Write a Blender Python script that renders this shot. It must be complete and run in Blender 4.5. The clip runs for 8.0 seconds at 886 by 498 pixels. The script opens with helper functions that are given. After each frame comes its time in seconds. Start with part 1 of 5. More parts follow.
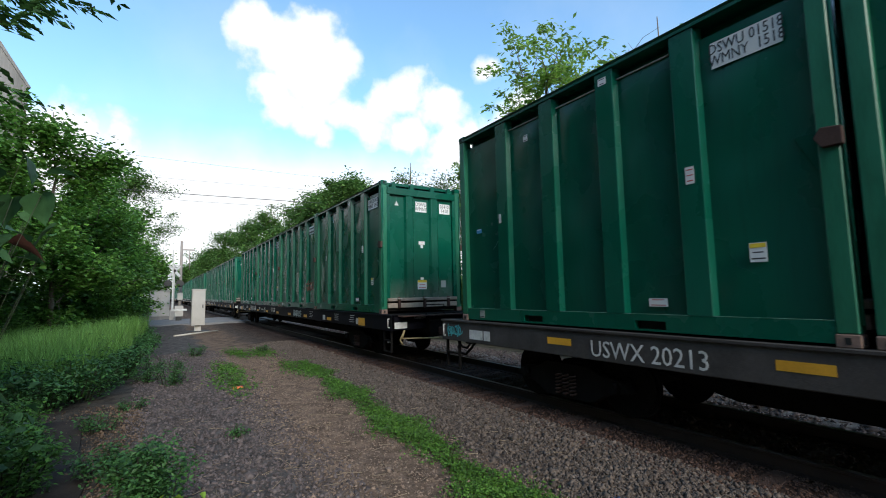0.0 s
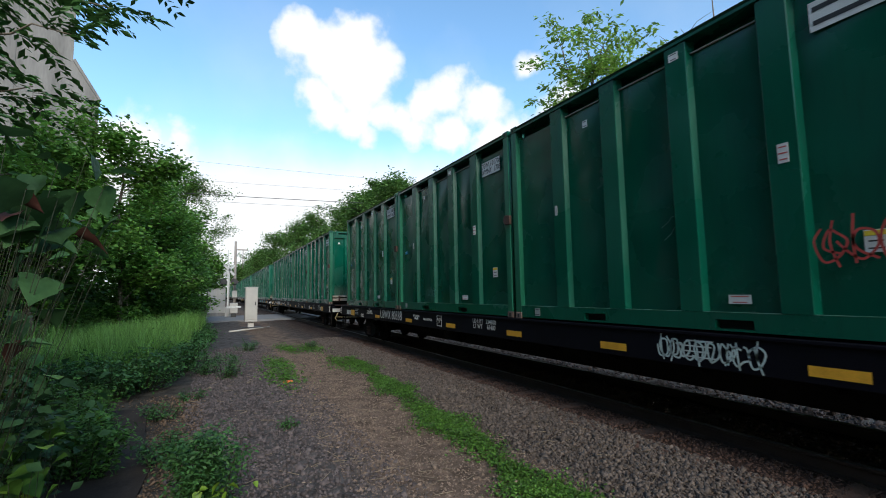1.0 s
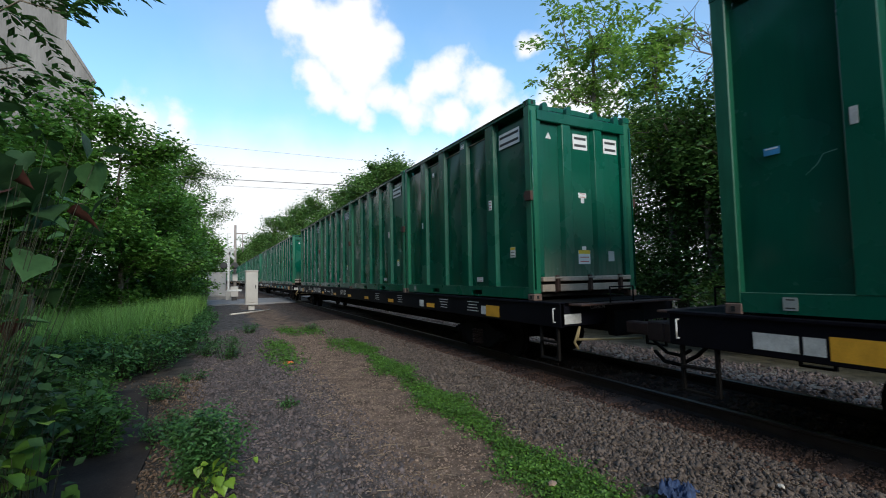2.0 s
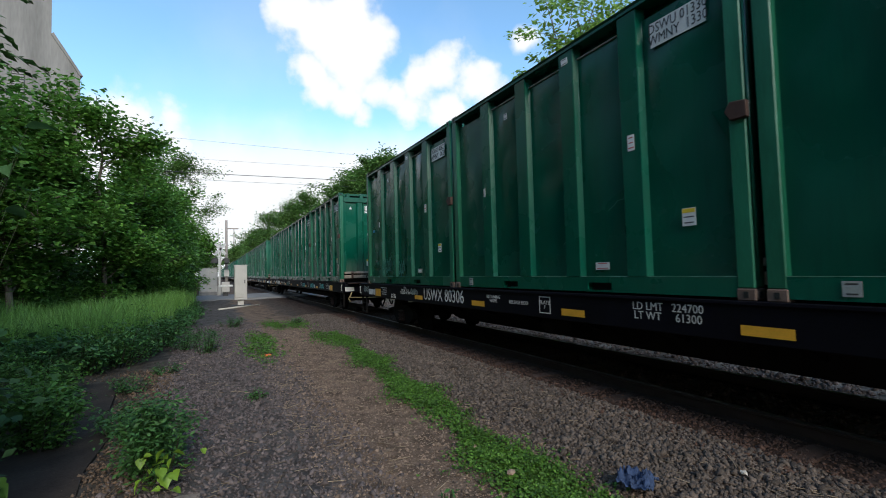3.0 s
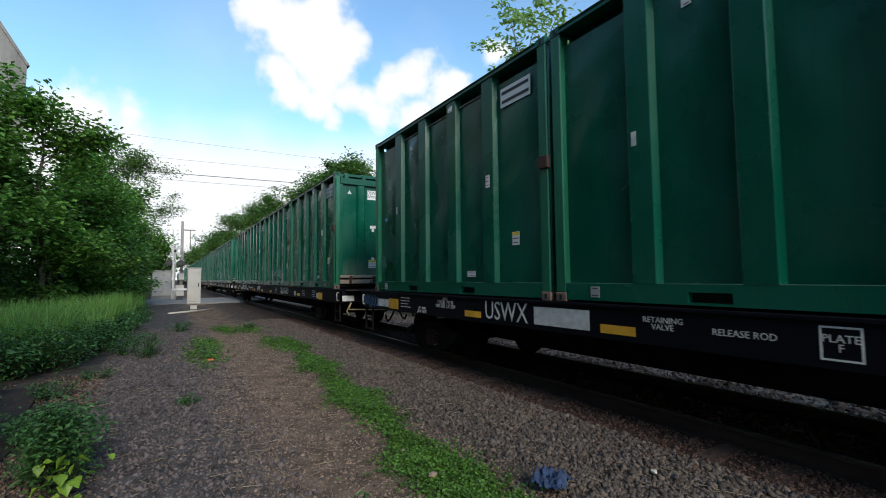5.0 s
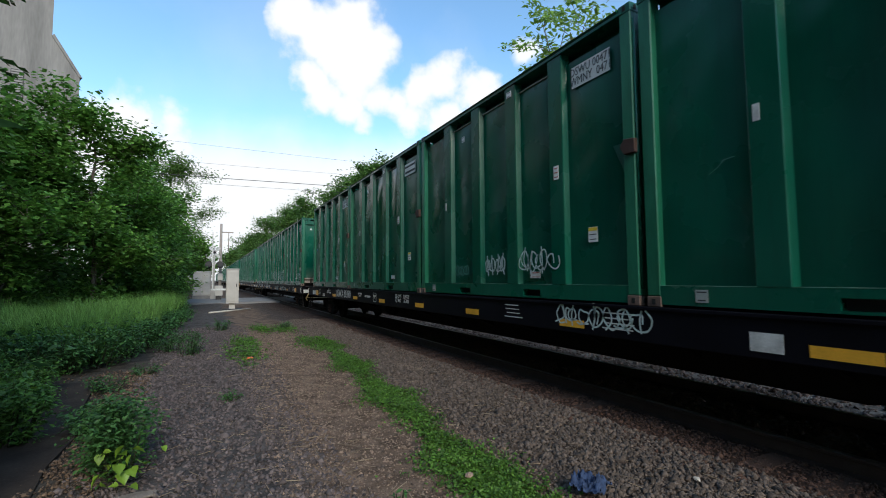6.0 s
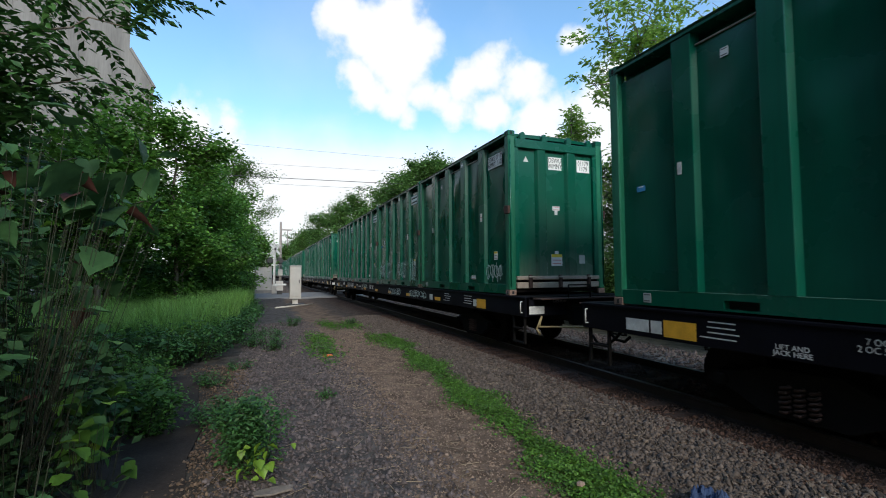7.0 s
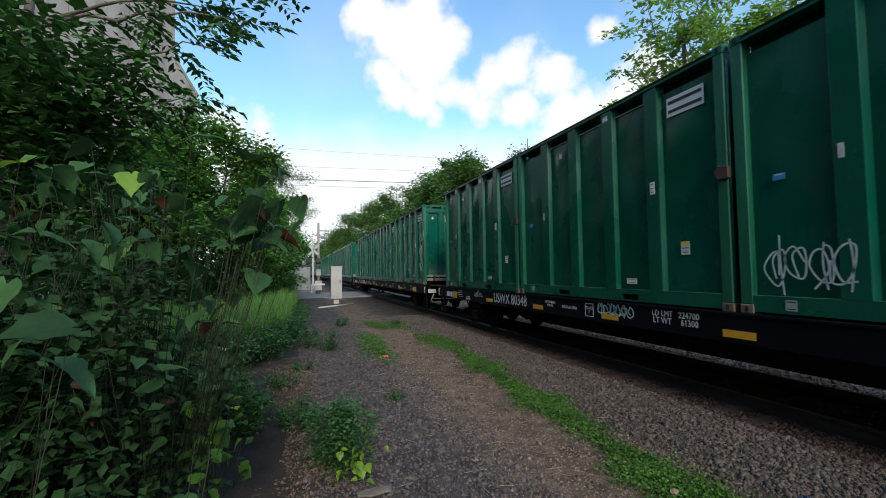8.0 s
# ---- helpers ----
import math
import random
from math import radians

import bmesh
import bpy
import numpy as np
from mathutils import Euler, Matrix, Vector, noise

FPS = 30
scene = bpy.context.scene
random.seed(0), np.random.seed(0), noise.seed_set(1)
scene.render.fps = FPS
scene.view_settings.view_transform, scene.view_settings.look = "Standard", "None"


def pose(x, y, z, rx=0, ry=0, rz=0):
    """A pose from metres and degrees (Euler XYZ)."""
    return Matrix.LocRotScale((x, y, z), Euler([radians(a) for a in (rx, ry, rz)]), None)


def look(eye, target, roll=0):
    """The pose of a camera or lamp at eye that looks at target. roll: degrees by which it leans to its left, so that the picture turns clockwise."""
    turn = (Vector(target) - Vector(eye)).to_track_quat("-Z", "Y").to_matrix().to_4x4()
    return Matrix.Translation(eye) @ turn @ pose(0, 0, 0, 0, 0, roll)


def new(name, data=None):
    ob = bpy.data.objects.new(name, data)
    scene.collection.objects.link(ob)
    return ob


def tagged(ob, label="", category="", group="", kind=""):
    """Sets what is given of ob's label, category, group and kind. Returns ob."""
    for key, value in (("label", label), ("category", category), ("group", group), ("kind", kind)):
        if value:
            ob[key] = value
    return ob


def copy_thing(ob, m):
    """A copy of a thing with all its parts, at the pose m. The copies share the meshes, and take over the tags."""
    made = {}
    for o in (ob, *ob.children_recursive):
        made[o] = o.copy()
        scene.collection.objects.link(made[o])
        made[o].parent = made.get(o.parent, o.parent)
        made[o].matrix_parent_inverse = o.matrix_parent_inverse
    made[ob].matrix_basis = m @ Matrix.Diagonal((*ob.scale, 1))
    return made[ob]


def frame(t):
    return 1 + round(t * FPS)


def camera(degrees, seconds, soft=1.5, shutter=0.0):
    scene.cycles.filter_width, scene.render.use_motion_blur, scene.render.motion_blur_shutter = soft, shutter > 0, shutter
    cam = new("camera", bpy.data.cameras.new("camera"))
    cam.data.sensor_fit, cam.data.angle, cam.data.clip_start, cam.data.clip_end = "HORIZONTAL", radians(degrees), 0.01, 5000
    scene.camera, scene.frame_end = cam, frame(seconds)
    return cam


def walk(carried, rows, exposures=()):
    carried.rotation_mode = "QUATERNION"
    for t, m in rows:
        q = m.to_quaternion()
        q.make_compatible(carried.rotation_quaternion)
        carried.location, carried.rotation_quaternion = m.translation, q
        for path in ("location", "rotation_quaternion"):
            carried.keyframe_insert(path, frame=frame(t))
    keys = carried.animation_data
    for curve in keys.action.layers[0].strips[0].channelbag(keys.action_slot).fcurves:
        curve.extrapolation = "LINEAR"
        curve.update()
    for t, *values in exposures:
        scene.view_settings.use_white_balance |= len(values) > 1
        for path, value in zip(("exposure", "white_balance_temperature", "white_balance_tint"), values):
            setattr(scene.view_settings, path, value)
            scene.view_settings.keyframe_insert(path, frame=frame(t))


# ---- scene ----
cam = camera(89.4, 8.0, soft=1.0, shutter=0.03)
PATH = [
    (0, (-0.234, 0.08, 1.925), (0.838, 1.758, 2.117), -1.1),
    (0.5, (-0.196, 0.135, 1.9), (0.787, 1.866, 2.092), -1.2),
    (1, (-0.215, 0.16, 1.89), (0.692, 1.932, 2.08), -1.0),
    (1.5, (-0.221, 0.146, 1.887), (0.681, 1.925, 2.034), -1.2),
    (2.8, (0.095, 0.127, 1.769), (1.015, 1.9, 1.869), -1.3),
    (3, (0.209, 0.102, 1.747), (1.13, 1.875, 1.842), -1.5),
    (3.5, (0.38, 0.104, 1.669), (1.308, 1.873, 1.75), -1.3),
    (4, (0.457, 0.108, 1.682), (1.442, 1.847, 1.761), -1.2),
    (4.2, (0.488, 0.057, 1.669), (1.504, 1.777, 1.755), -1.1),
    (5.3, (0.525, -0.123, 1.704), (1.567, 1.578, 1.839), -0.6),
    (5.5, (0.54, -0.132, 1.703), (1.549, 1.59, 1.835), -0.9),
    (6, (0.442, -0.1, 1.702), (1.371, 1.666, 1.834), -0.4),
    (6.5, (0.183, 0.033, 1.727), (1.032, 1.84, 1.843), -0.4),
    (7, (-0.144, 0.034, 1.867), (0.605, 1.886, 1.974), -0.3),
    (7.5, (-0.399, 0.016, 1.933), (0.24, 1.908, 2.031), -0.5),
    (8, (-0.69, 0.128, 1.973), (-0.062, 2.024, 2.071), -0.8),
]
walk(cam, [(t, look(eye, target, roll)) for t, eye, target, roll in PATH], exposures=[(0.0, 0.12), (1.5, -0.07), (8.0, -0.08)])

# ---- sky and sun ----
SUN_AZ, SUN_EL = 186.0, 30.0   # degrees clockwise from +y, and above the horizon


def build_sky():
    world = bpy.data.worlds.new("sky")
    scene.world = world
    world.use_nodes = True
    nt = world.node_tree
    nt.nodes.clear()
    N, L = nt.nodes.new, nt.links.new
    out, bg = N("ShaderNodeOutputWorld"), N("ShaderNodeBackground")
    sky = N("ShaderNodeTexSky")
    sky.sky_type, sky.sun_disc = "NISHITA", False
    sky.sun_elevation, sky.sun_rotation = radians(SUN_EL), radians(SUN_AZ)
    sky.air_density, sky.dust_density, sky.ozone_density = 1.0, 0.6, 1.5
    coord = N("ShaderNodeTexCoord")
    big, fine = N("ShaderNodeTexNoise"), N("ShaderNodeTexNoise")
    big.inputs["Scale"].default_value, big.inputs["Detail"].default_value = 5.0, 8.0
    fine.inputs["Scale"].default_value, fine.inputs["Detail"].default_value = 17.0, 6.0
    L(coord.outputs["Generated"], big.inputs["Vector"])
    L(coord.outputs["Generated"], fine.inputs["Vector"])

    def math_node(op, a, b=None, c=None):
        n = N("ShaderNodeMath")
        n.operation = op
        for k, v in enumerate((a, b, c)):
            if v is None:
                continue
            if isinstance(v, (int, float)):
                n.inputs[k].default_value = v
            else:
                L(v, n.inputs[k])
        return n.outputs[0]

    # heaps of cloud: direction and angular radius
    heaps = [((0.143, 0.855, 0.499), 0.04), ((0.185, 0.859, 0.478), 0.055), ((0.235, 0.839, 0.491), 0.065), ((0.281, 0.838, 0.467), 0.06),
             ((0.222, 0.875, 0.431), 0.05), ((0.276, 0.864, 0.420), 0.08), ((0.314, 0.869, 0.382), 0.06), ((0.183, 0.895, 0.400), 0.04),
             ((0.205, 0.906, 0.371), 0.045), ((0.251, 0.903, 0.348), 0.05), ((0.286, 0.900, 0.328), 0.04), ((0.389, 0.838, 0.383), 0.065),
             ((0.428, 0.809, 0.403), 0.06), ((0.490, 0.785, 0.381), 0.07), ((0.449, 0.826, 0.340), 0.08), ((0.383, 0.854, 0.345), 0.06),
             ((0.525, 0.794, 0.315), 0.08), ((0.345, 0.862, 0.37), 0.05), ((0.554, 0.699, 0.453), 0.035),
             ((-0.135, 0.951, 0.27), 0.07), ((-0.064, 0.962, 0.255), 0.06), ((0.66, 0.68, 0.30), 0.12)]
    total = None
    for way, size in heaps:
        dot = N("ShaderNodeVectorMath")
        dot.operation = "DOT_PRODUCT"
        L(coord.outputs["Generated"], dot.inputs[0])
        dot.inputs[1].default_value = Vector(way).normalized()
        away = math_node("ARCCOSINE", math_node("MINIMUM", dot.outputs["Value"], 0.99999))
        lump = math_node("MULTIPLY_ADD", away, -1.0 / size, 1.0)
        lump = math_node("MAXIMUM", lump, -1.0)
        total = lump if total is None else math_node("MAXIMUM", total, lump)
    ragged = math_node("MULTIPLY_ADD", big.outputs["Fac"], 2.4, -1.2)
    ragged = math_node("MULTIPLY_ADD", fine.outputs["Fac"], 2.0, math_node("ADD", ragged, -1.0))
    heap = math_node("ADD", total, ragged)
    ramp = N("ShaderNodeMapRange")
    ramp.interpolation_type = "SMOOTHSTEP"
    ramp.inputs["From Min"].default_value, ramp.inputs["From Max"].default_value = -0.12, 0.62
    L(heap, ramp.inputs["Value"])
    # bright haze that thickens towards the horizon
    sep = N("ShaderNodeSeparateXYZ")
    L(coord.outputs["Generated"], sep.inputs[0])
    height = math_node("MULTIPLY_ADD", big.outputs["Fac"], -0.16, math_node("ADD", sep.outputs["Z"], 0.08))
    haze = N("ShaderNodeMapRange")
    haze.interpolation_type = "SMOOTHSTEP"
    haze.inputs["From Min"].default_value, haze.inputs["From Max"].default_value = 0.345, 0.215
    L(height, haze.inputs["Value"])
    veil = N("ShaderNodeMapRange")
    veil.inputs["From Min"].default_value, veil.inputs["From Max"].default_value = 0.45, 0.75
    veil.inputs["To Max"].default_value = 0.12
    L(big.outputs["Fac"], veil.inputs["Value"])
    mask = math_node("MAXIMUM", math_node("MAXIMUM", ramp.outputs[0], haze.outputs[0]), veil.outputs[0])
    tone = N("ShaderNodeMix")
    tone.data_type = "RGBA"
    L(mask, tone.inputs["Factor"])
    tint = N("ShaderNodeMix")
    tint.data_type, tint.blend_type = "RGBA", "MULTIPLY"
    tint.inputs["Factor"].default_value = 1.0
    L(sky.outputs[0], tint.inputs["A"])
    tint.inputs["B"].default_value = (2.35, 2.95, 3.05, 1)
    L(tint.outputs["Result"], tone.inputs["A"])
    tone.inputs["B"].default_value = (10.6, 10.9, 11.2, 1)
    L(tone.outputs["Result"], bg.inputs["Color"])
    bg.inputs["Strength"].default_value = 0.1
    L(bg.outputs[0], out.inputs["Surface"])


build_sky()
sun = new("sun", bpy.data.lights.new("sun", "SUN"))
sun.data.energy, sun.data.angle, sun.data.color = 2.75, radians(18), (1.0, 0.93, 0.82)
_a, _e = radians(SUN_AZ), radians(SUN_EL)
sun.matrix_world = look((math.sin(_a) * math.cos(_e) * 100, math.cos(_a) * math.cos(_e) * 100, math.sin(_e) * 100), (0, 0, 0))


# ---- materials ----
def material(name, colour, rough=0.7, metal=0.0, vary=0.25, scale=3.0, fine=40.0, bump=0.2, bump_scale=60.0, spread=0.0, dark=None, island=False, stretch=None, spec=0.5, translucent=0.0, depth=0.01):
    """A surface with coarse and fine variation of its colour, a relief and a spread from object to object."""
    m = bpy.data.materials.new(name)
    m.use_nodes = True
    nt = m.node_tree
    N, L = nt.nodes.new, nt.links.new
    b = nt.nodes["Principled BSDF"]
    b.inputs["Roughness"].default_value, b.inputs["Metallic"].default_value = rough, metal
    b.inputs["Specular IOR Level"].default_value = spec
    coord = N("ShaderNodeTexCoord")
    vec = coord.outputs["Object"]
    if stretch:
        mp = N("ShaderNodeMapping")
        mp.inputs["Scale"].default_value = stretch
        L(vec, mp.inputs["Vector"])
        vec = mp.outputs[0]
    n1, n2, n3 = (N("ShaderNodeTexNoise") for _ in range(3))
    for n, s, d in ((n1, scale, 5.0), (n2, fine, 4.0), (n3, bump_scale, 6.0)):
        n.inputs["Scale"].default_value, n.inputs["Detail"].default_value = s, d
        L(vec, n.inputs["Vector"])
    mix = N("ShaderNodeMix")
    mix.data_type = "RGBA"
    lo = dark or [c * (1 - vary) for c in colour]
    hi = [min(1, c * (1 + vary)) for c in colour]
    mix.inputs["A"].default_value, mix.inputs["B"].default_value = (*lo, 1), (*hi, 1)
    add = N("ShaderNodeMath")
    add.operation = "MULTIPLY_ADD"
    L(n2.outputs["Fac"], add.inputs[0])
    add.inputs[1].default_value = 0.7
    sub = N("ShaderNodeMath")
    sub.operation = "MULTIPLY_ADD"
    L(n1.outputs["Fac"], sub.inputs[0])
    sub.inputs[1].default_value, sub.inputs[2].default_value = 1.5, -0.6
    L(sub.outputs[0], add.inputs[2])
    add.use_clamp = True
    L(add.outputs[0], mix.inputs["Factor"])
    col = mix.outputs["Result"]
    if spread:
        hsv = N("ShaderNodeHueSaturation")
        if island:
            r = N("ShaderNodeNewGeometry").outputs["Random Per Island"]
        else:
            r = N("ShaderNodeObjectInfo").outputs["Random"]
        mr = N("ShaderNodeMapRange")
        mr.inputs["To Min"].default_value, mr.inputs["To Max"].default_value = 1 - spread, 1 + spread
        L(r, mr.inputs["Value"])
        L(mr.outputs[0], hsv.inputs["Value"])
        L(col, hsv.inputs["Color"])
        col = hsv.outputs[0]
    L(col, b.inputs["Base Color"])
    if bump:
        bp = N("ShaderNodeBump")
        bp.inputs["Strength"].default_value, bp.inputs["Distance"].default_value = bump, depth
        L(n3.outputs["Fac"], bp.inputs["Height"])
        L(bp.outputs[0], b.inputs["Normal"])
    if translucent:
        tr = N("ShaderNodeBsdfTranslucent")
        L(col, tr.inputs["Color"])
        ms = N("ShaderNodeMixShader")
        ms.inputs[0].default_value = translucent
        L(b.outputs[0], ms.inputs[1])
        L(tr.outputs[0], ms.inputs[2])
        L(ms.outputs[0], nt.nodes["Material Output"].inputs["Surface"])
    return m


def paint_green(dusty=False):
    """Glossy green enamel with dull weathered patches, downward streaks and grime."""
    m = bpy.data.materials.new("dusty_green_enamel" if dusty else "green_enamel")
    m.use_nodes = True
    nt = m.node_tree
    N, L = nt.nodes.new, nt.links.new
    b = nt.nodes["Principled BSDF"]
    coord, info = N("ShaderNodeTexCoord"), N("ShaderNodeObjectInfo")
    shift = N("ShaderNodeVectorMath")
    shift.operation = "MULTIPLY_ADD"
    L(info.outputs["Random"], shift.inputs[0])
    shift.inputs[1].default_value = (37.0, 51.0, 13.0)
    L(coord.outputs["Object"], shift.inputs[2])
    mp = N("ShaderNodeMapping")
    mp.inputs["Scale"].default_value = (6.0, 6.0, 0.5)
    L(shift.outputs[0], mp.inputs["Vector"])
    streak, patch, grain = (N("ShaderNodeTexNoise") for _ in range(3))
    for n, s, d, v in ((streak, 2.5, 6.0, mp.outputs[0]), (patch, 0.9, 5.0, shift.outputs[0]), (grain, 130.0, 3.0, coord.outputs["Object"])):
        n.inputs["Scale"].default_value, n.inputs["Detail"].default_value = s, d
        L(v, n.inputs["Vector"])
    c1 = N("ShaderNodeMix")
    c1.data_type = "RGBA"
    c1.inputs["A"].default_value, c1.inputs["B"].default_value = (0.0006, 0.063, 0.037, 1), (0.001, 0.106, 0.064, 1)
    L(patch.outputs["Fac"], c1.inputs["Factor"])
    ramp = N("ShaderNodeMapRange")
    ramp.inputs["From Min"].default_value, ramp.inputs["From Max"].default_value = 0.52, 0.8
    ramp.inputs["To Max"].default_value = 0.55
    L(streak.outputs["Fac"], ramp.inputs["Value"])
    c2 = N("ShaderNodeMix")
    c2.data_type = "RGBA"
    c2.inputs["B"].default_value = (0.002, 0.055, 0.034, 1)
    L(ramp.outputs[0], c2.inputs["Factor"])
    L(c1.outputs["Result"], c2.inputs["A"])
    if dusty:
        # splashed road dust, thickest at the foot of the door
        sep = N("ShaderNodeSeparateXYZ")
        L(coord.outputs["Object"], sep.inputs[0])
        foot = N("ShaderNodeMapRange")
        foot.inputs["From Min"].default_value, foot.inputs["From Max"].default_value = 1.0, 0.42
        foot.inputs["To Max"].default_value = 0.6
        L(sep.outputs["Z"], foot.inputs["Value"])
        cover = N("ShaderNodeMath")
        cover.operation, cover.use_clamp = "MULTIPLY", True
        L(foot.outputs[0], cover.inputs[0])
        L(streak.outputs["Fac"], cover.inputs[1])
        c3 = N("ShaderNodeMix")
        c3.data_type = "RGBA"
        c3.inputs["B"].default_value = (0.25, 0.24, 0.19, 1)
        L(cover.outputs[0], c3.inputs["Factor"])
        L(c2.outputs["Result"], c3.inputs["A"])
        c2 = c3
    hsv = N("ShaderNodeHueSaturation")
    mr = N("ShaderNodeMapRange")
    mr.inputs["To Min"].default_value, mr.inputs["To Max"].default_value = 0.93, 1.07
    L(info.outputs["Random"], mr.inputs["Value"])
    L(mr.outputs[0], hsv.inputs["Value"])
    L(c2.outputs["Result"], hsv.inputs["Color"])
    L(hsv.outputs[0], b.inputs["Base Color"])
    rr = N("ShaderNodeMapRange")
    rr.inputs["From Min"].default_value, rr.inputs["From Max"].default_value = 0.35, 0.7
    rr.inputs["To Min"].default_value, rr.inputs["To Max"].default_value = 0.15, 0.44
    L(patch.outputs["Fac"], rr.inputs["Value"])
    L(rr.outputs[0], b.inputs["Roughness"])
    bp = N("ShaderNodeBump")
    b.inputs["Specular IOR Level"].default_value = 0.42
    bp.inputs["Strength"].default_value, bp.inputs["Distance"].default_value = 0.12, 0.004
    L(grain.outputs["Fac"], bp.inputs["Height"])
    L(bp.outputs[0], b.inputs["Normal"])
    return m


GREEN = paint_green()
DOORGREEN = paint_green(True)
# pale green of scrapes, and of the rail edge painted as lit
WORNLIT = material("scuffed_lit_pale_green", (0.16, 0.30, 0.23), 0.7, 0.0, 0.5, 3, 12, 0.1, 60, 0.2, dark=(0.01, 0.13, 0.07))
CHALK = material("chalky_faded_green_enamel", (0.014, 0.125, 0.070), 0.4, 0.0, 0.3, 2.5, 18, 0.15, 60, 0.18, dark=(0.002, 0.085, 0.042), stretch=(3, 3, 0.6))
DIRTY = material("rust_grimed_steel", (0.34, 0.28, 0.22), 0.8, 0.0, 0.35, 4, 30, 0.3, 50, 0.15)
CASTING = material("weathered_casting", (0.17, 0.11, 0.085), 0.75, 0.0, 0.4, 6, 40, 0.3, 60, 0.3)
TAN = material("tan_lever_paint", (0.36, 0.27, 0.13), 0.7, 0.0, 0.35, 4, 30, 0.3, 50, 0.15)
RUST = material("rust_brown_edge", (0.06, 0.03, 0.022), 0.85, 0.0, 0.4, 5, 40, 0.3, 60, 0.2)
BLACK = material("black_car_paint", (0.0045, 0.0045, 0.008), 0.6, 0.0, 0.4, 2.0, 30, 0.15, 60, 0.2, spec=0.1)
OLDBLACK = material("faded_grey_black_paint", (0.045, 0.04, 0.037), 0.8, 0.0, 0.5, 2.5, 25, 0.3, 60, 0.15)
# underframe steel taken near black, the shade under the cars in its colour
UNDER = material("shade_black_underframe_steel", (0.007, 0.006, 0.0055), 0.9, 0.0, 0.4, 5, 40, 0.3, 60, 0.2, spec=0.15)
HOLE = material("pocket_inside", (0.01, 0.012, 0.011), 0.9)
YELLOW = material("yellow_reflective_tape", (0.72, 0.36, 0.03), 0.45, 0.0, 0.2, 6, 60, 0.1, 80, 0.15)
WHITE = material("white_sheet", (0.72, 0.72, 0.70), 0.55, 0.0, 0.12, 5, 60, 0.1, 80, 0.1)
DULLWHITE = material("dull_white_stencil", (0.55, 0.55, 0.53), 0.75, 0.0, 0.35, 8, 70, 0.1, 80, 0.1)
INK = material("black_print", (0.03, 0.03, 0.03), 0.6)
REDINK = material("red_print", (0.45, 0.06, 0.05), 0.6)
STICKYEL = material("yellow_sticker", (0.75, 0.55, 0.04), 0.5)
STICKBLUE = material("blue_sticker", (0.05, 0.28, 0.55), 0.5)
STICKGREY = material("grey_sticker", (0.33, 0.36, 0.34), 0.7)
SPRAY = material("pale_spray_paint", (0.50, 0.60, 0.58), 0.7, 0.0, 0.3, 9, 60, 0.0)
FAINT = material("faint_worn_spray_paint", (0.055, 0.20, 0.16), 0.6, 0.0, 0.4, 9, 60, 0.0)
SPRAYBLUE = material("blue_spray_paint", (0.06, 0.13, 0.25), 0.7, 0.0, 0.4, 9, 60, 0.0)
SPRAYTEAL = material("teal_spray_paint", (0.10, 0.50, 0.52), 0.7, 0.0, 0.3, 9, 60, 0.0)
# rust brown, darkened to carry the shade that the train throws on the rail
RAILSTEEL = material("shaded_rusty_rail_web", (0.028, 0.017, 0.013), 0.7, 0.3, 0.4, 5, 50, 0.2)
RAILTOP = material("polished_rail_head", (0.20, 0.185, 0.17), 0.48, 1.0, 0.15, 5, 60, 0.05)
TIEWOOD = material("creosoted_tie_wood", (0.05, 0.027, 0.019), 0.9, 0.0, 0.4, 2, 20, 0.5, 40, 0.25, stretch=(1, 8, 8))
STONE = material("crushed_grey_stone", (0.098, 0.075, 0.061), 0.9, 0.0, 0.3, 12, 90, 0.5, 120, 0.55, island=True)
STONEBROWN = material("dusty_brown_stone", (0.19, 0.134, 0.098), 0.9, 0.0, 0.3, 12, 90, 0.5, 120, 0.65, island=True)
# rust dust, with part of the train's shade put into the colour
SHADERUST = material("rust_dusted_shaded_stone", (0.068, 0.036, 0.025), 0.95, 0.0, 0.3, 12, 90, 0.5, 120, 0.4, island=True)
GRAVEL = material("dark_grey_gravel", (0.104, 0.082, 0.078), 0.9, 0.0, 0.3, 12, 90, 0.5, 120, 0.6, island=True)
LITTER = material("brown_leaf_litter", (0.13, 0.085, 0.055), 0.9, 0.0, 0.3, 12, 90, 0.3, 120, 0.6, island=True)
TWIG = material("dry_twig", (0.25, 0.19, 0.13), 0.9, 0.0, 0.3, 12, 90, 0.3, 120, 0.4, island=True)
GRASS = material("short_green_grass", (0.068, 0.175, 0.028), 0.65, 0.0, 0.35, 1.5, 12, 0, spread=0.45, island=True, translucent=0.35)
CLOVER = material("bright_clover_leaf", (0.088, 0.195, 0.026), 0.6, 0.0, 0.35, 1.5, 9, 0, spread=0.5, island=True, translucent=0.35)
TALLGRASS = material("tall_meadow_grass", (0.16, 0.33, 0.07), 0.65, 0.0, 0.35, 1.0, 8, 0, spread=0.4, island=True, translucent=0.35)
MAPLE = material("maple_leaf", (0.125, 0.27, 0.045), 0.5, 0.0, 0.4, 0.6, 6, 0, spread=0.55, island=True, translucent=0.45)
WALNUT = material("walnut_leaf", (0.25, 0.40, 0.08), 0.5, 0.0, 0.3, 0.5, 6, 0, spread=0.4, island=True, translucent=0.5)
FAR = material("far_leaf", (0.115, 0.225, 0.048), 0.65, 0.0, 0.35, 0.4, 4, 0, spread=0.45, island=True, translucent=0.42)
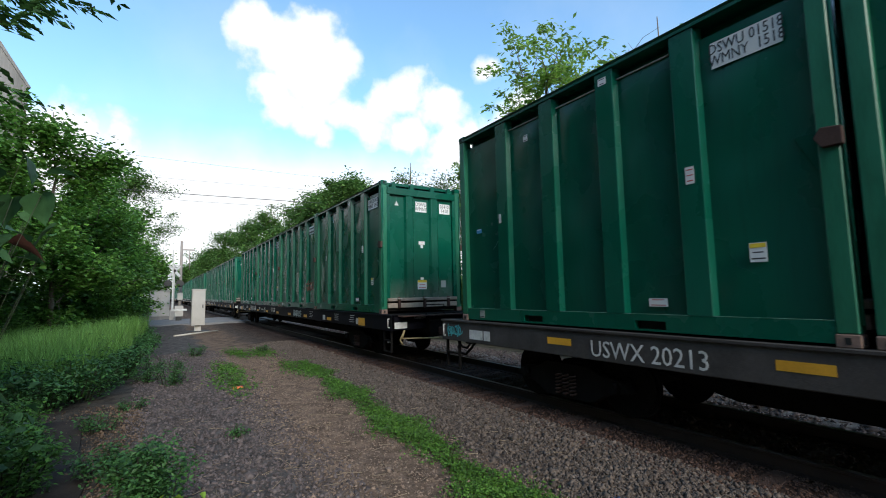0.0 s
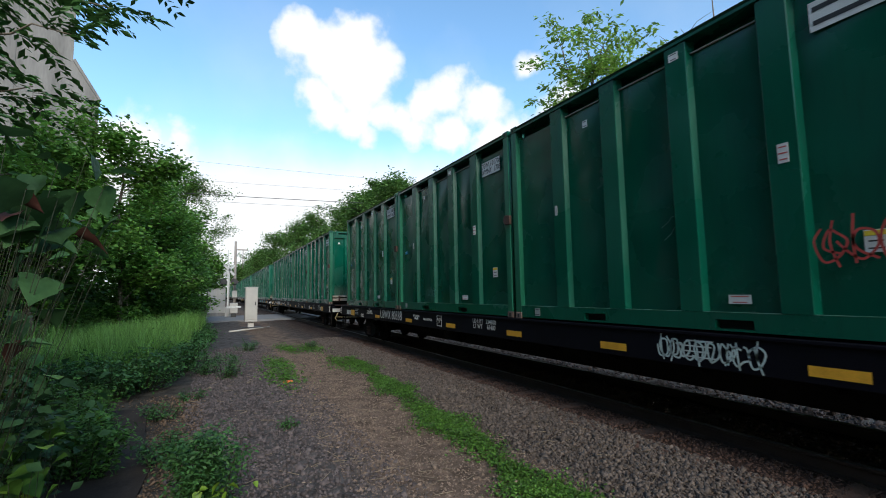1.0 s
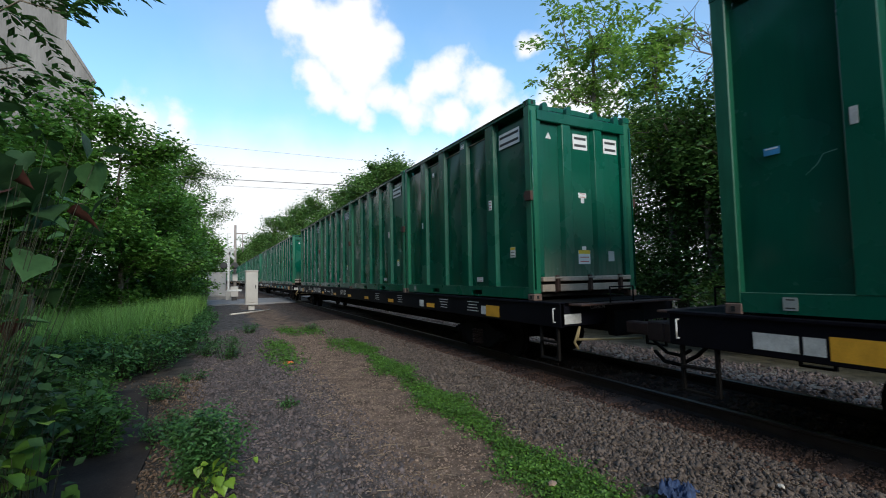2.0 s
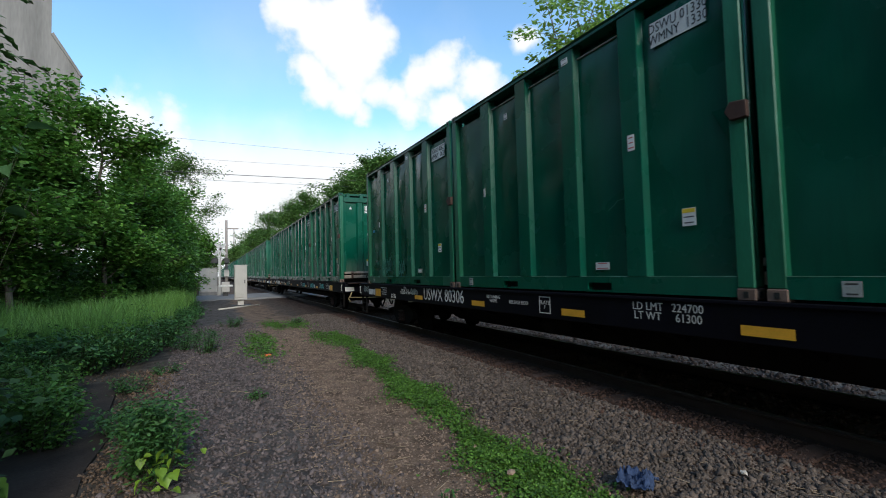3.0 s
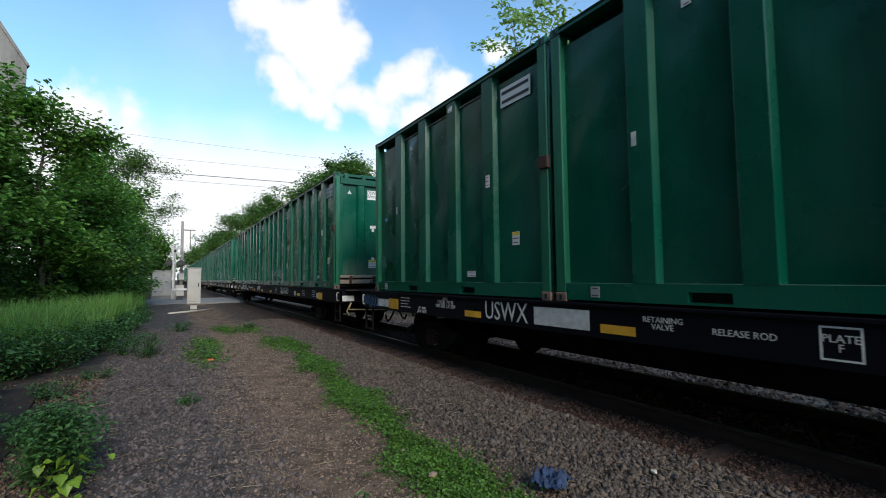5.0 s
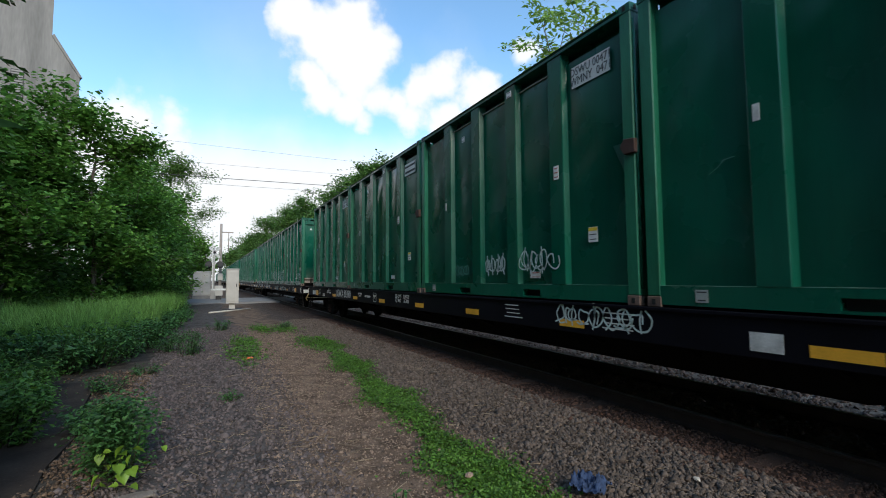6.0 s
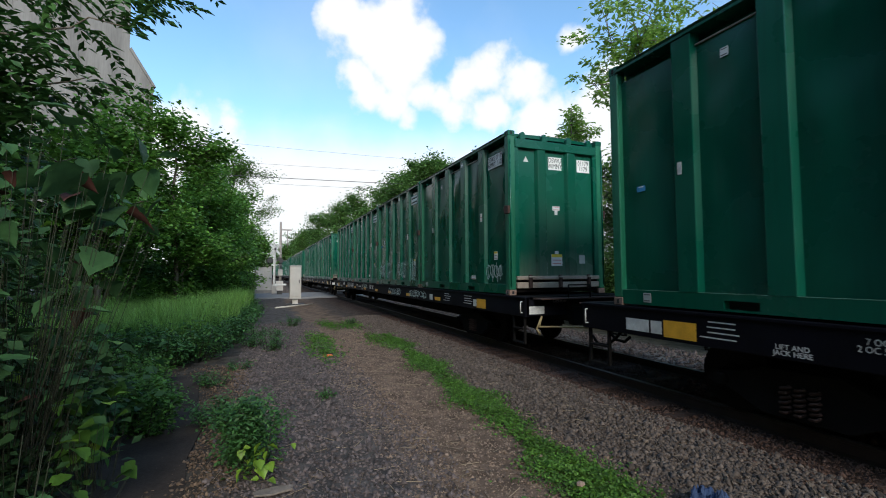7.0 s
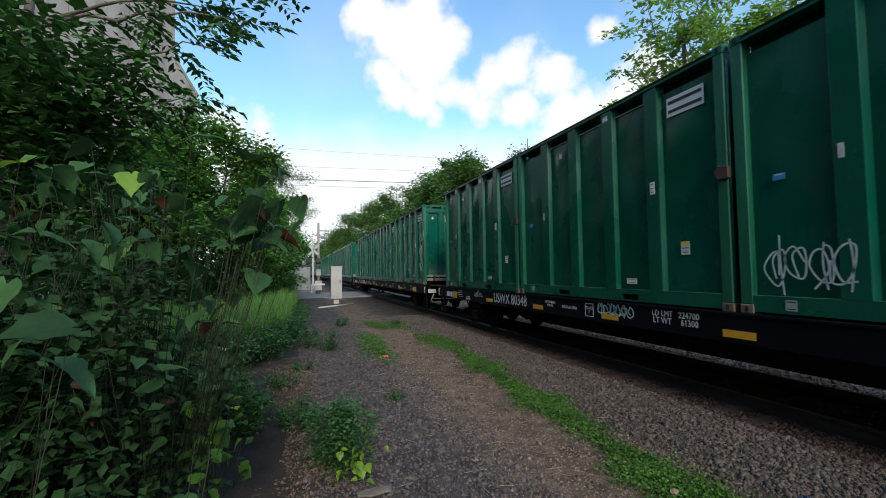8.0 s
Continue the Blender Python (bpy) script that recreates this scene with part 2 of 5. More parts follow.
# darker copy of the far leaf, with the wood's shade in its colour
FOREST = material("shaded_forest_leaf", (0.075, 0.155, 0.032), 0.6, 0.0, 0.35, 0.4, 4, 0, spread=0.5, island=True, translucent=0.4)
WEED = material("weed_leaf", (0.052, 0.145, 0.034), 0.6, 0.0, 0.35, 2, 10, 0, spread=0.45, island=True, translucent=0.3)
OVERHANG = material("dark_compound_leaf", (0.05, 0.13, 0.028), 0.55, 0.0, 0.35, 1.5, 9, 0, spread=0.5, island=True, translucent=0.25)
VINE = material("broad_vine_leaf", (0.05, 0.122, 0.040), 0.65, 0.0, 0.4, 4, 30, 0.3, 35, 0.4, translucent=0.25, spec=0.25)
SOFTLEAF = material("soft_mid_green_leaf", (0.085, 0.19, 0.03), 0.6, 0.0, 0.3, 4, 30, 0.2, 35, 0.3, translucent=0.35, spec=0.2)
LIME = material("young_lime_leaf", (0.20, 0.34, 0.035), 0.5, 0.0, 0.25, 4, 30, 0.2, 35, 0.2, translucent=0.35)
DEADLEAF = material("withered_red_brown_leaf", (0.09, 0.028, 0.018), 0.8, 0.0, 0.4, 6, 30, 0.3, 35, 0.2)
BARK = material("grey_brown_bark", (0.16, 0.13, 0.105), 0.9, 0.0, 0.4, 3, 20, 0.8, 25, 0.2, stretch=(4, 4, 1))
STEM = material("green_brown_stem", (0.028, 0.033, 0.014), 0.8, 0.0, 0.3, 5, 30, 0.2)
CONCRETE = material("stained_concrete", (0.205, 0.195, 0.182), 0.9, 0.0, 0.42, 0.5, 5, 0.3, 20, 0.0, stretch=(1.6, 1.6, 0.22))
ASPHALT = material("old_grey_asphalt", (0.19, 0.19, 0.195), 0.9, 0.0, 0.2, 0.8, 30, 0.3, 80)
# dark brown, below the tone of the ground around it
SLAB = material("dark_brown_asphalt", (0.042, 0.031, 0.024), 0.9, 0.0, 0.6, 2.5, 30, 0.4, 60, spec=0.2)
ALU = material("weathered_aluminium_cabinet", (0.44, 0.42, 0.39), 0.6, 0.1, 0.15, 2, 30, 0.1, 60)
POLEWOOD = material("grey_pole_wood", (0.30, 0.26, 0.23), 0.9, 0.0, 0.3, 3, 30, 0.4, 40, stretch=(6, 6, 1))
DARKMETAL = material("dark_signal_metal", (0.03, 0.03, 0.03), 0.6)
CABLE = material("black_cable", (0.03, 0.03, 0.035), 0.7)
RAG = material("blue_denim_rag", (0.03, 0.055, 0.125), 0.9, 0.0, 0.4, 10, 90, 0.3)
ORANGE = material("orange_scrap", (0.75, 0.16, 0.03), 0.7)
BONE = material("pale_dry_wood", (0.50, 0.46, 0.40), 0.85, 0.0, 0.25, 6, 40, 0.3)


def ground_material():
    """Soil, crushed stone and dirt that run along the track, blended with ragged borders; the train's shade is painted
    into the dark middle.
    """
    m = bpy.data.materials.new("ground_soil_and_gravel")
    m.use_nodes = True
    nt = m.node_tree
    N, L = nt.nodes.new, nt.links.new
    b = nt.nodes["Principled BSDF"]
    b.inputs["Roughness"].default_value = 0.95
    b.inputs["Specular IOR Level"].default_value = 0.2
    coord = N("ShaderNodeTexCoord")
    sep = N("ShaderNodeSeparateXYZ")
    L(coord.outputs["Object"], sep.inputs[0])

    def noise_node(scale, detail):
        n = N("ShaderNodeTexNoise")
        n.inputs["Scale"].default_value, n.inputs["Detail"].default_value = scale, detail
        L(coord.outputs["Object"], n.inputs["Vector"])
        return n.outputs["Fac"]
    wob, mid, grain = noise_node(0.9, 5.0), noise_node(3.6, 6.0), noise_node(45.0, 4.0)
    x = N("ShaderNodeMath")
    x.operation = "MULTIPLY_ADD"
    L(wob, x.inputs[0])
    x.inputs[1].default_value = 1.3
    sh = N("ShaderNodeMath")
    sh.operation = "ADD"
    L(sep.outputs["X"], sh.inputs[0])
    sh.inputs[1].default_value = -0.65
    L(sh.outputs[0], x.inputs[2])
    pos = N("ShaderNodeMapRange")
    pos.inputs["From Min"].default_value, pos.inputs["From Max"].default_value = -6.0, 12.0
    L(x.outputs[0], pos.inputs["Value"])
    ramp = N("ShaderNodeValToRGB")
    cr = ramp.color_ramp
    # stops 4.2 to 7.6 hold rust and painted train shade; 8.2 turns pale beyond
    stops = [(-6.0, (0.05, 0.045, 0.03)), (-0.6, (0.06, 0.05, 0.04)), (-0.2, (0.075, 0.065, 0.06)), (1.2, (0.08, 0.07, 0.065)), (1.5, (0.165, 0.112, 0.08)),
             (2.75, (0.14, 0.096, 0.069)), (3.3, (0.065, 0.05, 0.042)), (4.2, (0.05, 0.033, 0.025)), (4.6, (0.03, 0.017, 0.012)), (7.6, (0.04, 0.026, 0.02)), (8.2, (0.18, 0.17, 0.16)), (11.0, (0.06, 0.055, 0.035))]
    cr.elements[0].position, cr.elements[1].position = 0.0, 1.0
    for k, (v, c) in enumerate(stops):
        p = (v + 6.0) / 18.0
        if k == 0:
            e = cr.elements[0]
        elif k == len(stops) - 1:
            e = cr.elements[len(cr.elements) - 1]
            e.position = p
        else:
            e = cr.elements.new(p)
        e.color = (*c, 1)
    L(pos.outputs[0], ramp.inputs[0])
    hsv = N("ShaderNodeHueSaturation")
    L(ramp.outputs[0], hsv.inputs["Color"])
    val = N("ShaderNodeMath")
    val.operation = "MULTIPLY_ADD"
    L(grain, val.inputs[0])
    val.inputs[1].default_value = 1.1
    v2 = N("ShaderNodeMath")
    v2.operation = "MULTIPLY_ADD"
    L(mid, v2.inputs[0])
    v2.inputs[1].default_value, v2.inputs[2].default_value = 2.7, -0.9
    L(v2.outputs[0], val.inputs[2])
    L(val.outputs[0], hsv.inputs["Value"])
    L(hsv.outputs[0], b.inputs["Base Color"])
    bp = N("ShaderNodeBump")
    bp.inputs["Strength"].default_value, bp.inputs["Distance"].default_value = 0.7, 0.03
    L(grain, bp.inputs["Height"])
    L(bp.outputs[0], b.inputs["Normal"])
    return m


GROUND = ground_material()


# ---- building blocks ----
def add_box(bm, x0, x1, y0, y1, z0, z1, bevel=0.0):
    v = [bm.verts.new(p) for p in ((x0, y0, z0), (x1, y0, z0), (x1, y1, z0), (x0, y1, z0), (x0, y0, z1), (x1, y0, z1), (x1, y1, z1), (x0, y1, z1))]
    fs = [bm.faces.new([v[k] for k in q]) for q in ((3, 2, 1, 0), (4, 5, 6, 7), (0, 1, 5, 4), (1, 2, 6, 5), (2, 3, 7, 6), (3, 0, 4, 7))]
    if bevel:
        es = {e for f in fs for e in f.edges}
        bmesh.ops.bevel(bm, geom=list(es), offset=bevel, segments=1, affect="EDGES")
    return bm


def box(x0, x1, y0, y1, z0, z1, bevel=0.0):
    return add_box(bmesh.new(), min(x0, x1), max(x0, x1), min(y0, y1), max(y0, y1), min(z0, z1), max(z0, z1), bevel)


def prism(outline, axis, a, b, bevel=0.0):
    """An outline in the two other axes, drawn out along an axis from a to b."""
    bm = bmesh.new()

    def at(p, c):
        return {"x": (c, p[0], p[1]), "y": (p[0], c, p[1]), "z": (p[0], p[1], c)}[axis]
    lo, hi = [bm.verts.new(at(p, a)) for p in outline], [bm.verts.new(at(p, b)) for p in outline]
    n = len(outline)
    bm.faces.new(lo)
    bm.faces.new(hi[::-1])
    for k in range(n):
        bm.faces.new((lo[k], hi[k], hi[(k + 1) % n], lo[(k + 1) % n]))
    bmesh.ops.recalc_face_normals(bm, faces=bm.faces[:])
    if bevel:
        bmesh.ops.bevel(bm, geom=bm.edges[:], offset=bevel, segments=1, affect="EDGES")
    return bm


def add_rod(bm, a, b, r, r2=None, sides=8):
    a, b = Vector(a), Vector(b)
    q = (b - a).to_track_quat("Z", "Y").to_matrix()
    rings = []
    for p, rad in ((a, r), (b, r if r2 is None else r2)):
        rings.append([bm.verts.new(p + q @ Vector((math.cos(k * math.tau / sides) * rad, math.sin(k * math.tau / sides) * rad, 0))) for k in range(sides)])
    for k in range(sides):
        f = bm.faces.new((rings[0][k], rings[0][(k + 1) % sides], rings[1][(k + 1) % sides], rings[1][k]))
        f.smooth = True
    bm.faces.new(rings[0][::-1])
    bm.faces.new(rings[1])
    return bm


def rod(a, b, r, r2=None, sides=8):
    return add_rod(bmesh.new(), a, b, r, r2, sides)


def to_mesh(name, bm, mat):
    me = bpy.data.meshes.new(name)
    bm.to_mesh(me)
    bm.free()
    me.materials.append(mat)
    return me


def part(name, bm, mat, parent, label=""):
    """One mesh object under a thing or under a part; bm is a bmesh or ready mesh data."""
    me = bm if isinstance(bm, bpy.types.Mesh) else to_mesh(name, bm, mat)
    ob = new(name, me)
    ob.parent = parent
    if label:
        ob["label"] = label
    return ob


def thing(name, label, category, group="", kind="", at=None):
    ob = new(name)
    ob.empty_display_size = 0.2
    if at is not None:
        ob.matrix_basis = at
    return tagged(ob, label, category, group, kind)


def solid(name, bm, mat, label, category, group="", kind="", at=None):
    ob = new(name, bm if isinstance(bm, bpy.types.Mesh) else to_mesh(name, bm, mat))
    if at is not None:
        ob.matrix_basis = at
    return tagged(ob, label, category, group, kind)


def tri_mesh(name, V, F, mat, smooth=False):
    V, F = np.asarray(V, dtype=np.float32).reshape(-1, 3), np.asarray(F, dtype=np.int32).reshape(-1, 3)
    me = bpy.data.meshes.new(name)
    me.vertices.add(len(V))
    me.vertices.foreach_set("co", V.ravel())
    me.loops.add(F.size)
    me.loops.foreach_set("vertex_index", F.ravel())
    me.polygons.add(len(F))
    me.polygons.foreach_set("loop_start", np.arange(0, F.size, 3, dtype=np.int32))
    if smooth:
        me.polygons.foreach_set("use_smooth", np.ones(len(F), dtype=bool))
    me.update(calc_edges=True)
    me.materials.append(mat)
    return me


def unit(v):
    return v / np.maximum(np.linalg.norm(v, axis=1, keepdims=True), 1e-6)


def leaf_arrays(P, rng, size, aspect=0.55, droop=-0.25, way=None):
    """Folded leaves at the points P: verts and triangles."""
    n = len(P)
    az = rng.uniform(0, 2 * np.pi, n)
    d = np.stack([np.cos(az), np.sin(az), rng.normal(droop, 0.35, n)], 1)
    if way is not None:
        d = way
    d = unit(d)
    up = unit(np.stack([rng.normal(0, 0.45, n), rng.normal(0, 0.45, n), np.ones(n)], 1))
    side = unit(np.cross(d, up))
    nor = np.cross(side, d)
    s = (size * rng.uniform(0.65, 1.3, n))[:, None]
    mid = P + d * s * 0.5
    V = np.stack([P, mid + side * s * aspect * 0.5 + nor * s * 0.1, P + d * s, mid - side * s * aspect * 0.5 + nor * s * 0.1], 1).reshape(-1, 3)
    k = np.arange(n)[:, None] * 4
    F = np.concatenate([k + np.array([[0, 1, 2]]), k + np.array([[0, 2, 3]])], 1).reshape(-1, 3)
    return V, F


def tube_arrays(points, radii, sides=6):
    """A tapered tube along points."""
    P, R = np.asarray(points, float), np.asarray(radii, float)
    T = unit(np.gradient(P, axis=0))
    ref = np.array([0.31, 0.77, 0.2]) if abs(T[0][2]) > 0.8 else np.array([0.05, 0.1, 1.0])
    A = unit(np.cross(T, ref[None]))
    B = np.cross(T, A)
    th = np.arange(sides) * 2 * np.pi / sides
    V = (P[:, None] + R[:, None, None] * (np.cos(th)[None, :, None] * A[:, None] + np.sin(th)[None, :, None] * B[:, None])).reshape(-1, 3)
    F = []
    for i in range(len(P) - 1):
        for k in range(sides):
            a, b = i * sides + k, i * sides + (k + 1) % sides
            F += [(a, b, b + sides), (a, b + sides, a + sides)]
    return V, np.array(F)


def merge(pieces):
    V, F, off = [], [], 0
    for v, f in pieces:
        V.append(v)
        F.append(np.asarray(f) + off)
        off += len(v)
    return np.concatenate(V), np.concatenate(F)


def bend(a, b, rng, n=6, sag=0.12):
    """A wavering way from a to b."""
    a, b = np.asarray(a, float), np.asarray(b, float)
    t = np.linspace(0, 1, n)[:, None]
    long = np.linalg.norm(b - a)
    w = rng.normal(0, sag * long * 0.35, (n, 3)) * np.sin(t * np.pi)
    lift = np.array([0, 0, sag * long]) * np.sin(t * np.pi)
    return a + (b - a) * t + w + lift


def lettering(name, text, size, mat, parent, m, label="", wide=1.0):
    """Flat lettering from the built-in font, centred at m, facing its +z."""
    cu = bpy.data.curves.new(name, "FONT")
    cu.body, cu.size, cu.align_x, cu.align_y, cu.extrude = text, size, "CENTER", "CENTER", 0.0015
    cu.resolution_u, cu.space_line = 2, 0.82
    tmp = bpy.data.objects.new(name, cu)
    me = bpy.data.meshes.new_from_object(tmp)
    bpy.data.objects.remove(tmp)
    me.transform(m @ Matrix.Diagonal((wide, 1, 1, 1)))
    me.materials.append(mat)
    return part(name, me, mat, parent, label)


def stroke_mesh(name, strokes, width, m, mat):
    """Painted strokes: flat ribbons along polylines in the plane of m."""
    bm = bmesh.new()
    for line in strokes:
        pts = [Vector((p[0], p[1], 0)) for p in line]
        prev = None
        for k, p in enumerate(pts):
            d = (pts[min(k + 1, len(pts) - 1)] - pts[max(k - 1, 0)]).normalized()
            s = Vector((-d.y, d.x, 0)) * width * 0.5
            cur = (bm.verts.new(m @ (p + s)), bm.verts.new(m @ (p - s)))
            if prev:
                bm.faces.new((prev[0], prev[1], cur[1], cur[0]))
            prev = cur
    bmesh.ops.recalc_face_normals(bm, faces=bm.faces[:])
    return to_mesh(name, bm, mat)


def scrawl(seed, n, w, h):
    """Loose sprayed letters, n of them in a w by h field: loops, zigzags and tails in one hand."""
    rng = np.random.default_rng(seed)
    lines = []
    step = w / n

    def smooth(pts, k=5):
        out = []
        for i in range(len(pts) - 1):
            p0, p1, p2, p3 = (np.array(pts[max(0, min(len(pts) - 1, i + q))]) for q in (-1, 0, 1, 2))
            for u in np.linspace(0, 1, k, endpoint=False):
                out.append(tuple(0.5 * (2 * p1 + (p2 - p0) * u + (2 * p0 - 5 * p1 + 4 * p2 - p3) * u * u + (3 * p1 - p0 - 3 * p2 + p3) * u ** 3)))
        return out + [tuple(pts[-1])]
    for k in range(n):
        cx = (k + 0.5) * step - w / 2
        a0, turns = rng.uniform(0, 6.28), rng.uniform(1.1, 1.9)
        loop = []
        for q in range(9):
            u = a0 + q / 8 * turns * 6.28
            loop.append((cx + math.cos(u) * step * rng.uniform(0.3, 0.62) + (q - 4) * step * 0.07, math.sin(u) * h * rng.uniform(0.22, 0.52)))
        lines.append(smooth(loop))
        if rng.random() < 0.7:
            x0 = cx + rng.uniform(-0.3, 0.3) * step
            lines.append(smooth([(x0, h * rng.uniform(0.4, 0.65)), (x0 + rng.uniform(-0.2, 0.2) * step, 0), (x0 + rng.uniform(-0.3, 0.3) * step, -h * rng.uniform(0.4, 0.65))]))
    return lines


# ---- ground, road, track ----
TRACK_X = 6.175      # middle of the track
RAIL_TOP = 0.15


def ground_height(x, y):
    z = 0.035 * np.sin(x * 1.3 + 0.4 * np.sin(y * 0.35)) * np.exp(-((x - 1.5) / 4.0) ** 2)
    z = z - 0.07 * np.exp(-((x - 2.2) / 0.7) ** 2) + 0.03 * np.sin(x * 3.1 + y * 0.9) * np.sin(y * 1.7 - x) * 0.5
    z = z - 0.05 * np.clip((x - 8.3) / 1.5, 0, 1) * 4.0
    near_track = np.clip(1 - np.abs(x - TRACK_X) / 2.2, 0, 1)
    return np.where(near_track > 0, z * (1 - np.minimum(1, near_track * 4)) - 0.022 * np.minimum(1, near_track * 4), z)


def build_ground():
    def axis(lo, a, b, hi, step):
        far_lo, far_hi = a - np.geomspace(0.3, a - lo, 22)[::-1], b + np.geomspace(0.3, hi - b, 22)
        return np.concatenate([far_lo, np.arange(a, b, step), far_hi])
    xs, ys = axis(-900, -4.0, 10.0, 900, 0.13), axis(-250, -1.0, 22.0, 2500, 0.16)
    X, Y = np.meshgrid(xs, ys)
    Z = ground_height(X, Y)
    V = np.stack([X, Y, Z], -1).reshape(-1, 3)
    n, m = len(xs), len(ys)
    k = (np.arange(m - 1)[:, None] * n + np.arange(n - 1)[None]).ravel()
    F = np.concatenate([np.stack([k, k + 1, k + n + 1], 1), np.stack([k, k + n + 1, k + n], 1)])
    tagged(new("ground", tri_mesh("ground", V, F, GROUND, True)), "brown dirt and grey crushed stone beside the track, shade painted under the train", "ground", kind="structure")
    road = solid("road", prism([(-60, -0.06), (-60, 0.05), (4.2, 0.09), (8.2, 0.09), (60, 0.05), (60, -0.06)], "y", 36.0, 44.5), ASPHALT, "pale grey asphalt road over the level crossing", "road", kind="structure")
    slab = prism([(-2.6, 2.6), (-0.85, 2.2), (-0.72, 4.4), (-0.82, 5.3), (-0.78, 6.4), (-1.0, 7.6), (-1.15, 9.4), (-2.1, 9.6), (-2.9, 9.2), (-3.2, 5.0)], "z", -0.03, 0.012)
    solid("pavement", slab, SLAB, "dark worn asphalt patch among the weeds", "pavement", kind="structure")


build_ground()


def stones(name, n, xr, yr, size, mat, label, seed, keep=None, lift=0.4):
    rng = np.random.default_rng(seed)
    x, y = rng.uniform(*xr, n), yr[0] + (yr[1] - yr[0]) * rng.uniform(0, 1, n) ** 1.5
    inside = rng.uniform(0, 1, n) < np.clip((y - yr[0]) / 1.6 + 0.05, 0, 1)
    x, y = x[inside], y[inside]
    if keep is not None:
        ok = keep(x, y, rng)
        x, y = x[ok], y[ok]
    n = len(x)
    s = size * rng.lognormal(0, 0.35, n)
    z = ground_height(x, y) + s * (lift - 0.3)
    base = np.array([(1, 0, 0), (0, 1, 0), (-1, 0, 0), (0, -1, 0), (0, 0, 0.75), (0, 0, -0.6)], float)
    V = base[None] * s[:, None, None] * rng.uniform(0.6, 1.25, (n, 6, 3)) + rng.normal(0, 0.18, (n, 6, 3)) * s[:, None, None]
    a, tl = rng.uniform(0, 6.28, n), rng.normal(0, 0.4, n)
    c, q = np.cos(a), np.sin(a)
    V[:, :, 2] += V[:, :, 0] * tl[:, None]
    V = np.stack([V[:, :, 0] * c[:, None] - V[:, :, 1] * q[:, None], V[:, :, 0] * q[:, None] + V[:, :, 1] * c[:, None], V[:, :, 2]], -1)
    V += np.stack([x, y, z], 1)[:, None]
    f = np.array([(0, 1, 4), (1, 2, 4), (2, 3, 4), (3, 0, 4), (1, 0, 5), (2, 1, 5), (3, 2, 5), (0, 3, 5)])
    F = (np.arange(n)[:, None, None] * 6 + f[None]).reshape(-1, 3)
    tagged(new(name, tri_mesh(name, V.reshape(-1, 3), F, mat)), label, "gravel", kind="stuff")


stones("ballast", 50000, (2.9, 4.75), (0.0, 20.0), 0.021, STONE, "grey crushed stone ballast sloping from the rails", 1, lambda x, y, r: r.uniform(0, 1, len(x)) < np.clip((x - 2.8) * 1.4, 0.1, 1))
stones("rusty_ballast", 22000, (4.3, 5.5), (-0.4, 20.0), 0.02, SHADERUST, "rust-brown ballast dust and stone beside the rail, partly darkened for shade", 7, lambda x, y, r: r.uniform(0, 1, len(x)) < np.clip((x - 4.2) * 1.6, 0.1, 0.8), lift=0.2)
stones("far_ballast", 12000, (7.1, 10.2), (-1.0, 30.0), 0.035, GRAVEL, "grey crushed stone ballast beyond the rails", 2)
stones("middle_ballast", 6000, (5.5, 6.85), (0.0, 20.0), 0.03, SHADERUST, "rusty ballast between the rails, darkened for the train's shade", 6)
stones("gravel", 36000, (-0.6, 1.7), (0.6, 18.0), 0.018, GRAVEL, "grey gravel at the edge of the dirt track", 3, lambda x, y, r: r.uniform(0, 1, len(x)) < np.clip((1.9 - x) * 1.2, 0.1, 1) * np.clip((x + 0.9) * 1.5, 0, 1))
stones("dirt_pebbles", 34000, (1.0, 3.2), (0.4, 16.0), 0.0125, STONEBROWN, "small dusty stones trodden into brown dirt", 4, lift=0.25)


stones("leaf_litter", 12000, (-1.7, -0.3), (2.6, 10.5), 0.013, LITTER, "brown leaf litter and crumbs on the dark asphalt", 8, lambda x, y, r: r.uniform(0, 1, len(x)) < np.exp(-((x + 0.72) / 0.30) ** 2) + 0.22, lift=0.9)


def build_track():
    track = thing("railway_track", "rusty rails on dark wooden ties in ballast", "railway track", kind="structure")
    z0 = RAIL_TOP - 0.17
    prof = [(-0.07, 0), (0.07, 0), (0.07, 0.012), (0.012, 0.03), (0.012, 0.13), (0.036, 0.14), (0.036, 0.166), (-0.036, 0.166), (-0.036, 0.14), (-0.012, 0.13), (-0.012, 0.03), (-0.07, 0.012)]
    for side in (-0.755, 0.755):
        r = part("rail", prism([(TRACK_X + side + a, z0 + b) for a, b in prof], "y", -60, 900), RAILSTEEL, track)
        part("rail_head", prism([(TRACK_X + side - 0.034, z0 + 0.1665), (TRACK_X + side + 0.034, z0 + 0.1665), (TRACK_X + side + 0.026, z0 + 0.172), (TRACK_X + side - 0.026, z0 + 0.172)], "y", -60, 900), RAILTOP, r, "worn bright running surface")
    rng = random.Random(5)
    tie = to_mesh("tie", box(-1.3, 1.3, -0.11, 0.11, -0.16, 0.0, 0.012), TIEWOOD)
    for k in range(120):
        t = part("tie", tie, TIEWOOD, track)
        t.matrix_basis = pose(TRACK_X + rng.uniform(-0.06, 0.04), -3.0 + k * 0.53 + rng.uniform(-0.03, 0.03), z0 + rng.uniform(-0.006, 0.010), rng.uniform(-1, 1), 0, rng.uniform(-1.2, 1.2))
    bm = bmesh.new()
    for k in range(700):
        add_box(bm, TRACK_X - 1.3, TRACK_X + 1.3, 60.6 + k * 0.53 - 0.11, 60.6 + k * 0.53 + 0.11, -0.16, z0)
    tagged(part("tie_row", bm, TIEWOOD, track), kind="stuff")


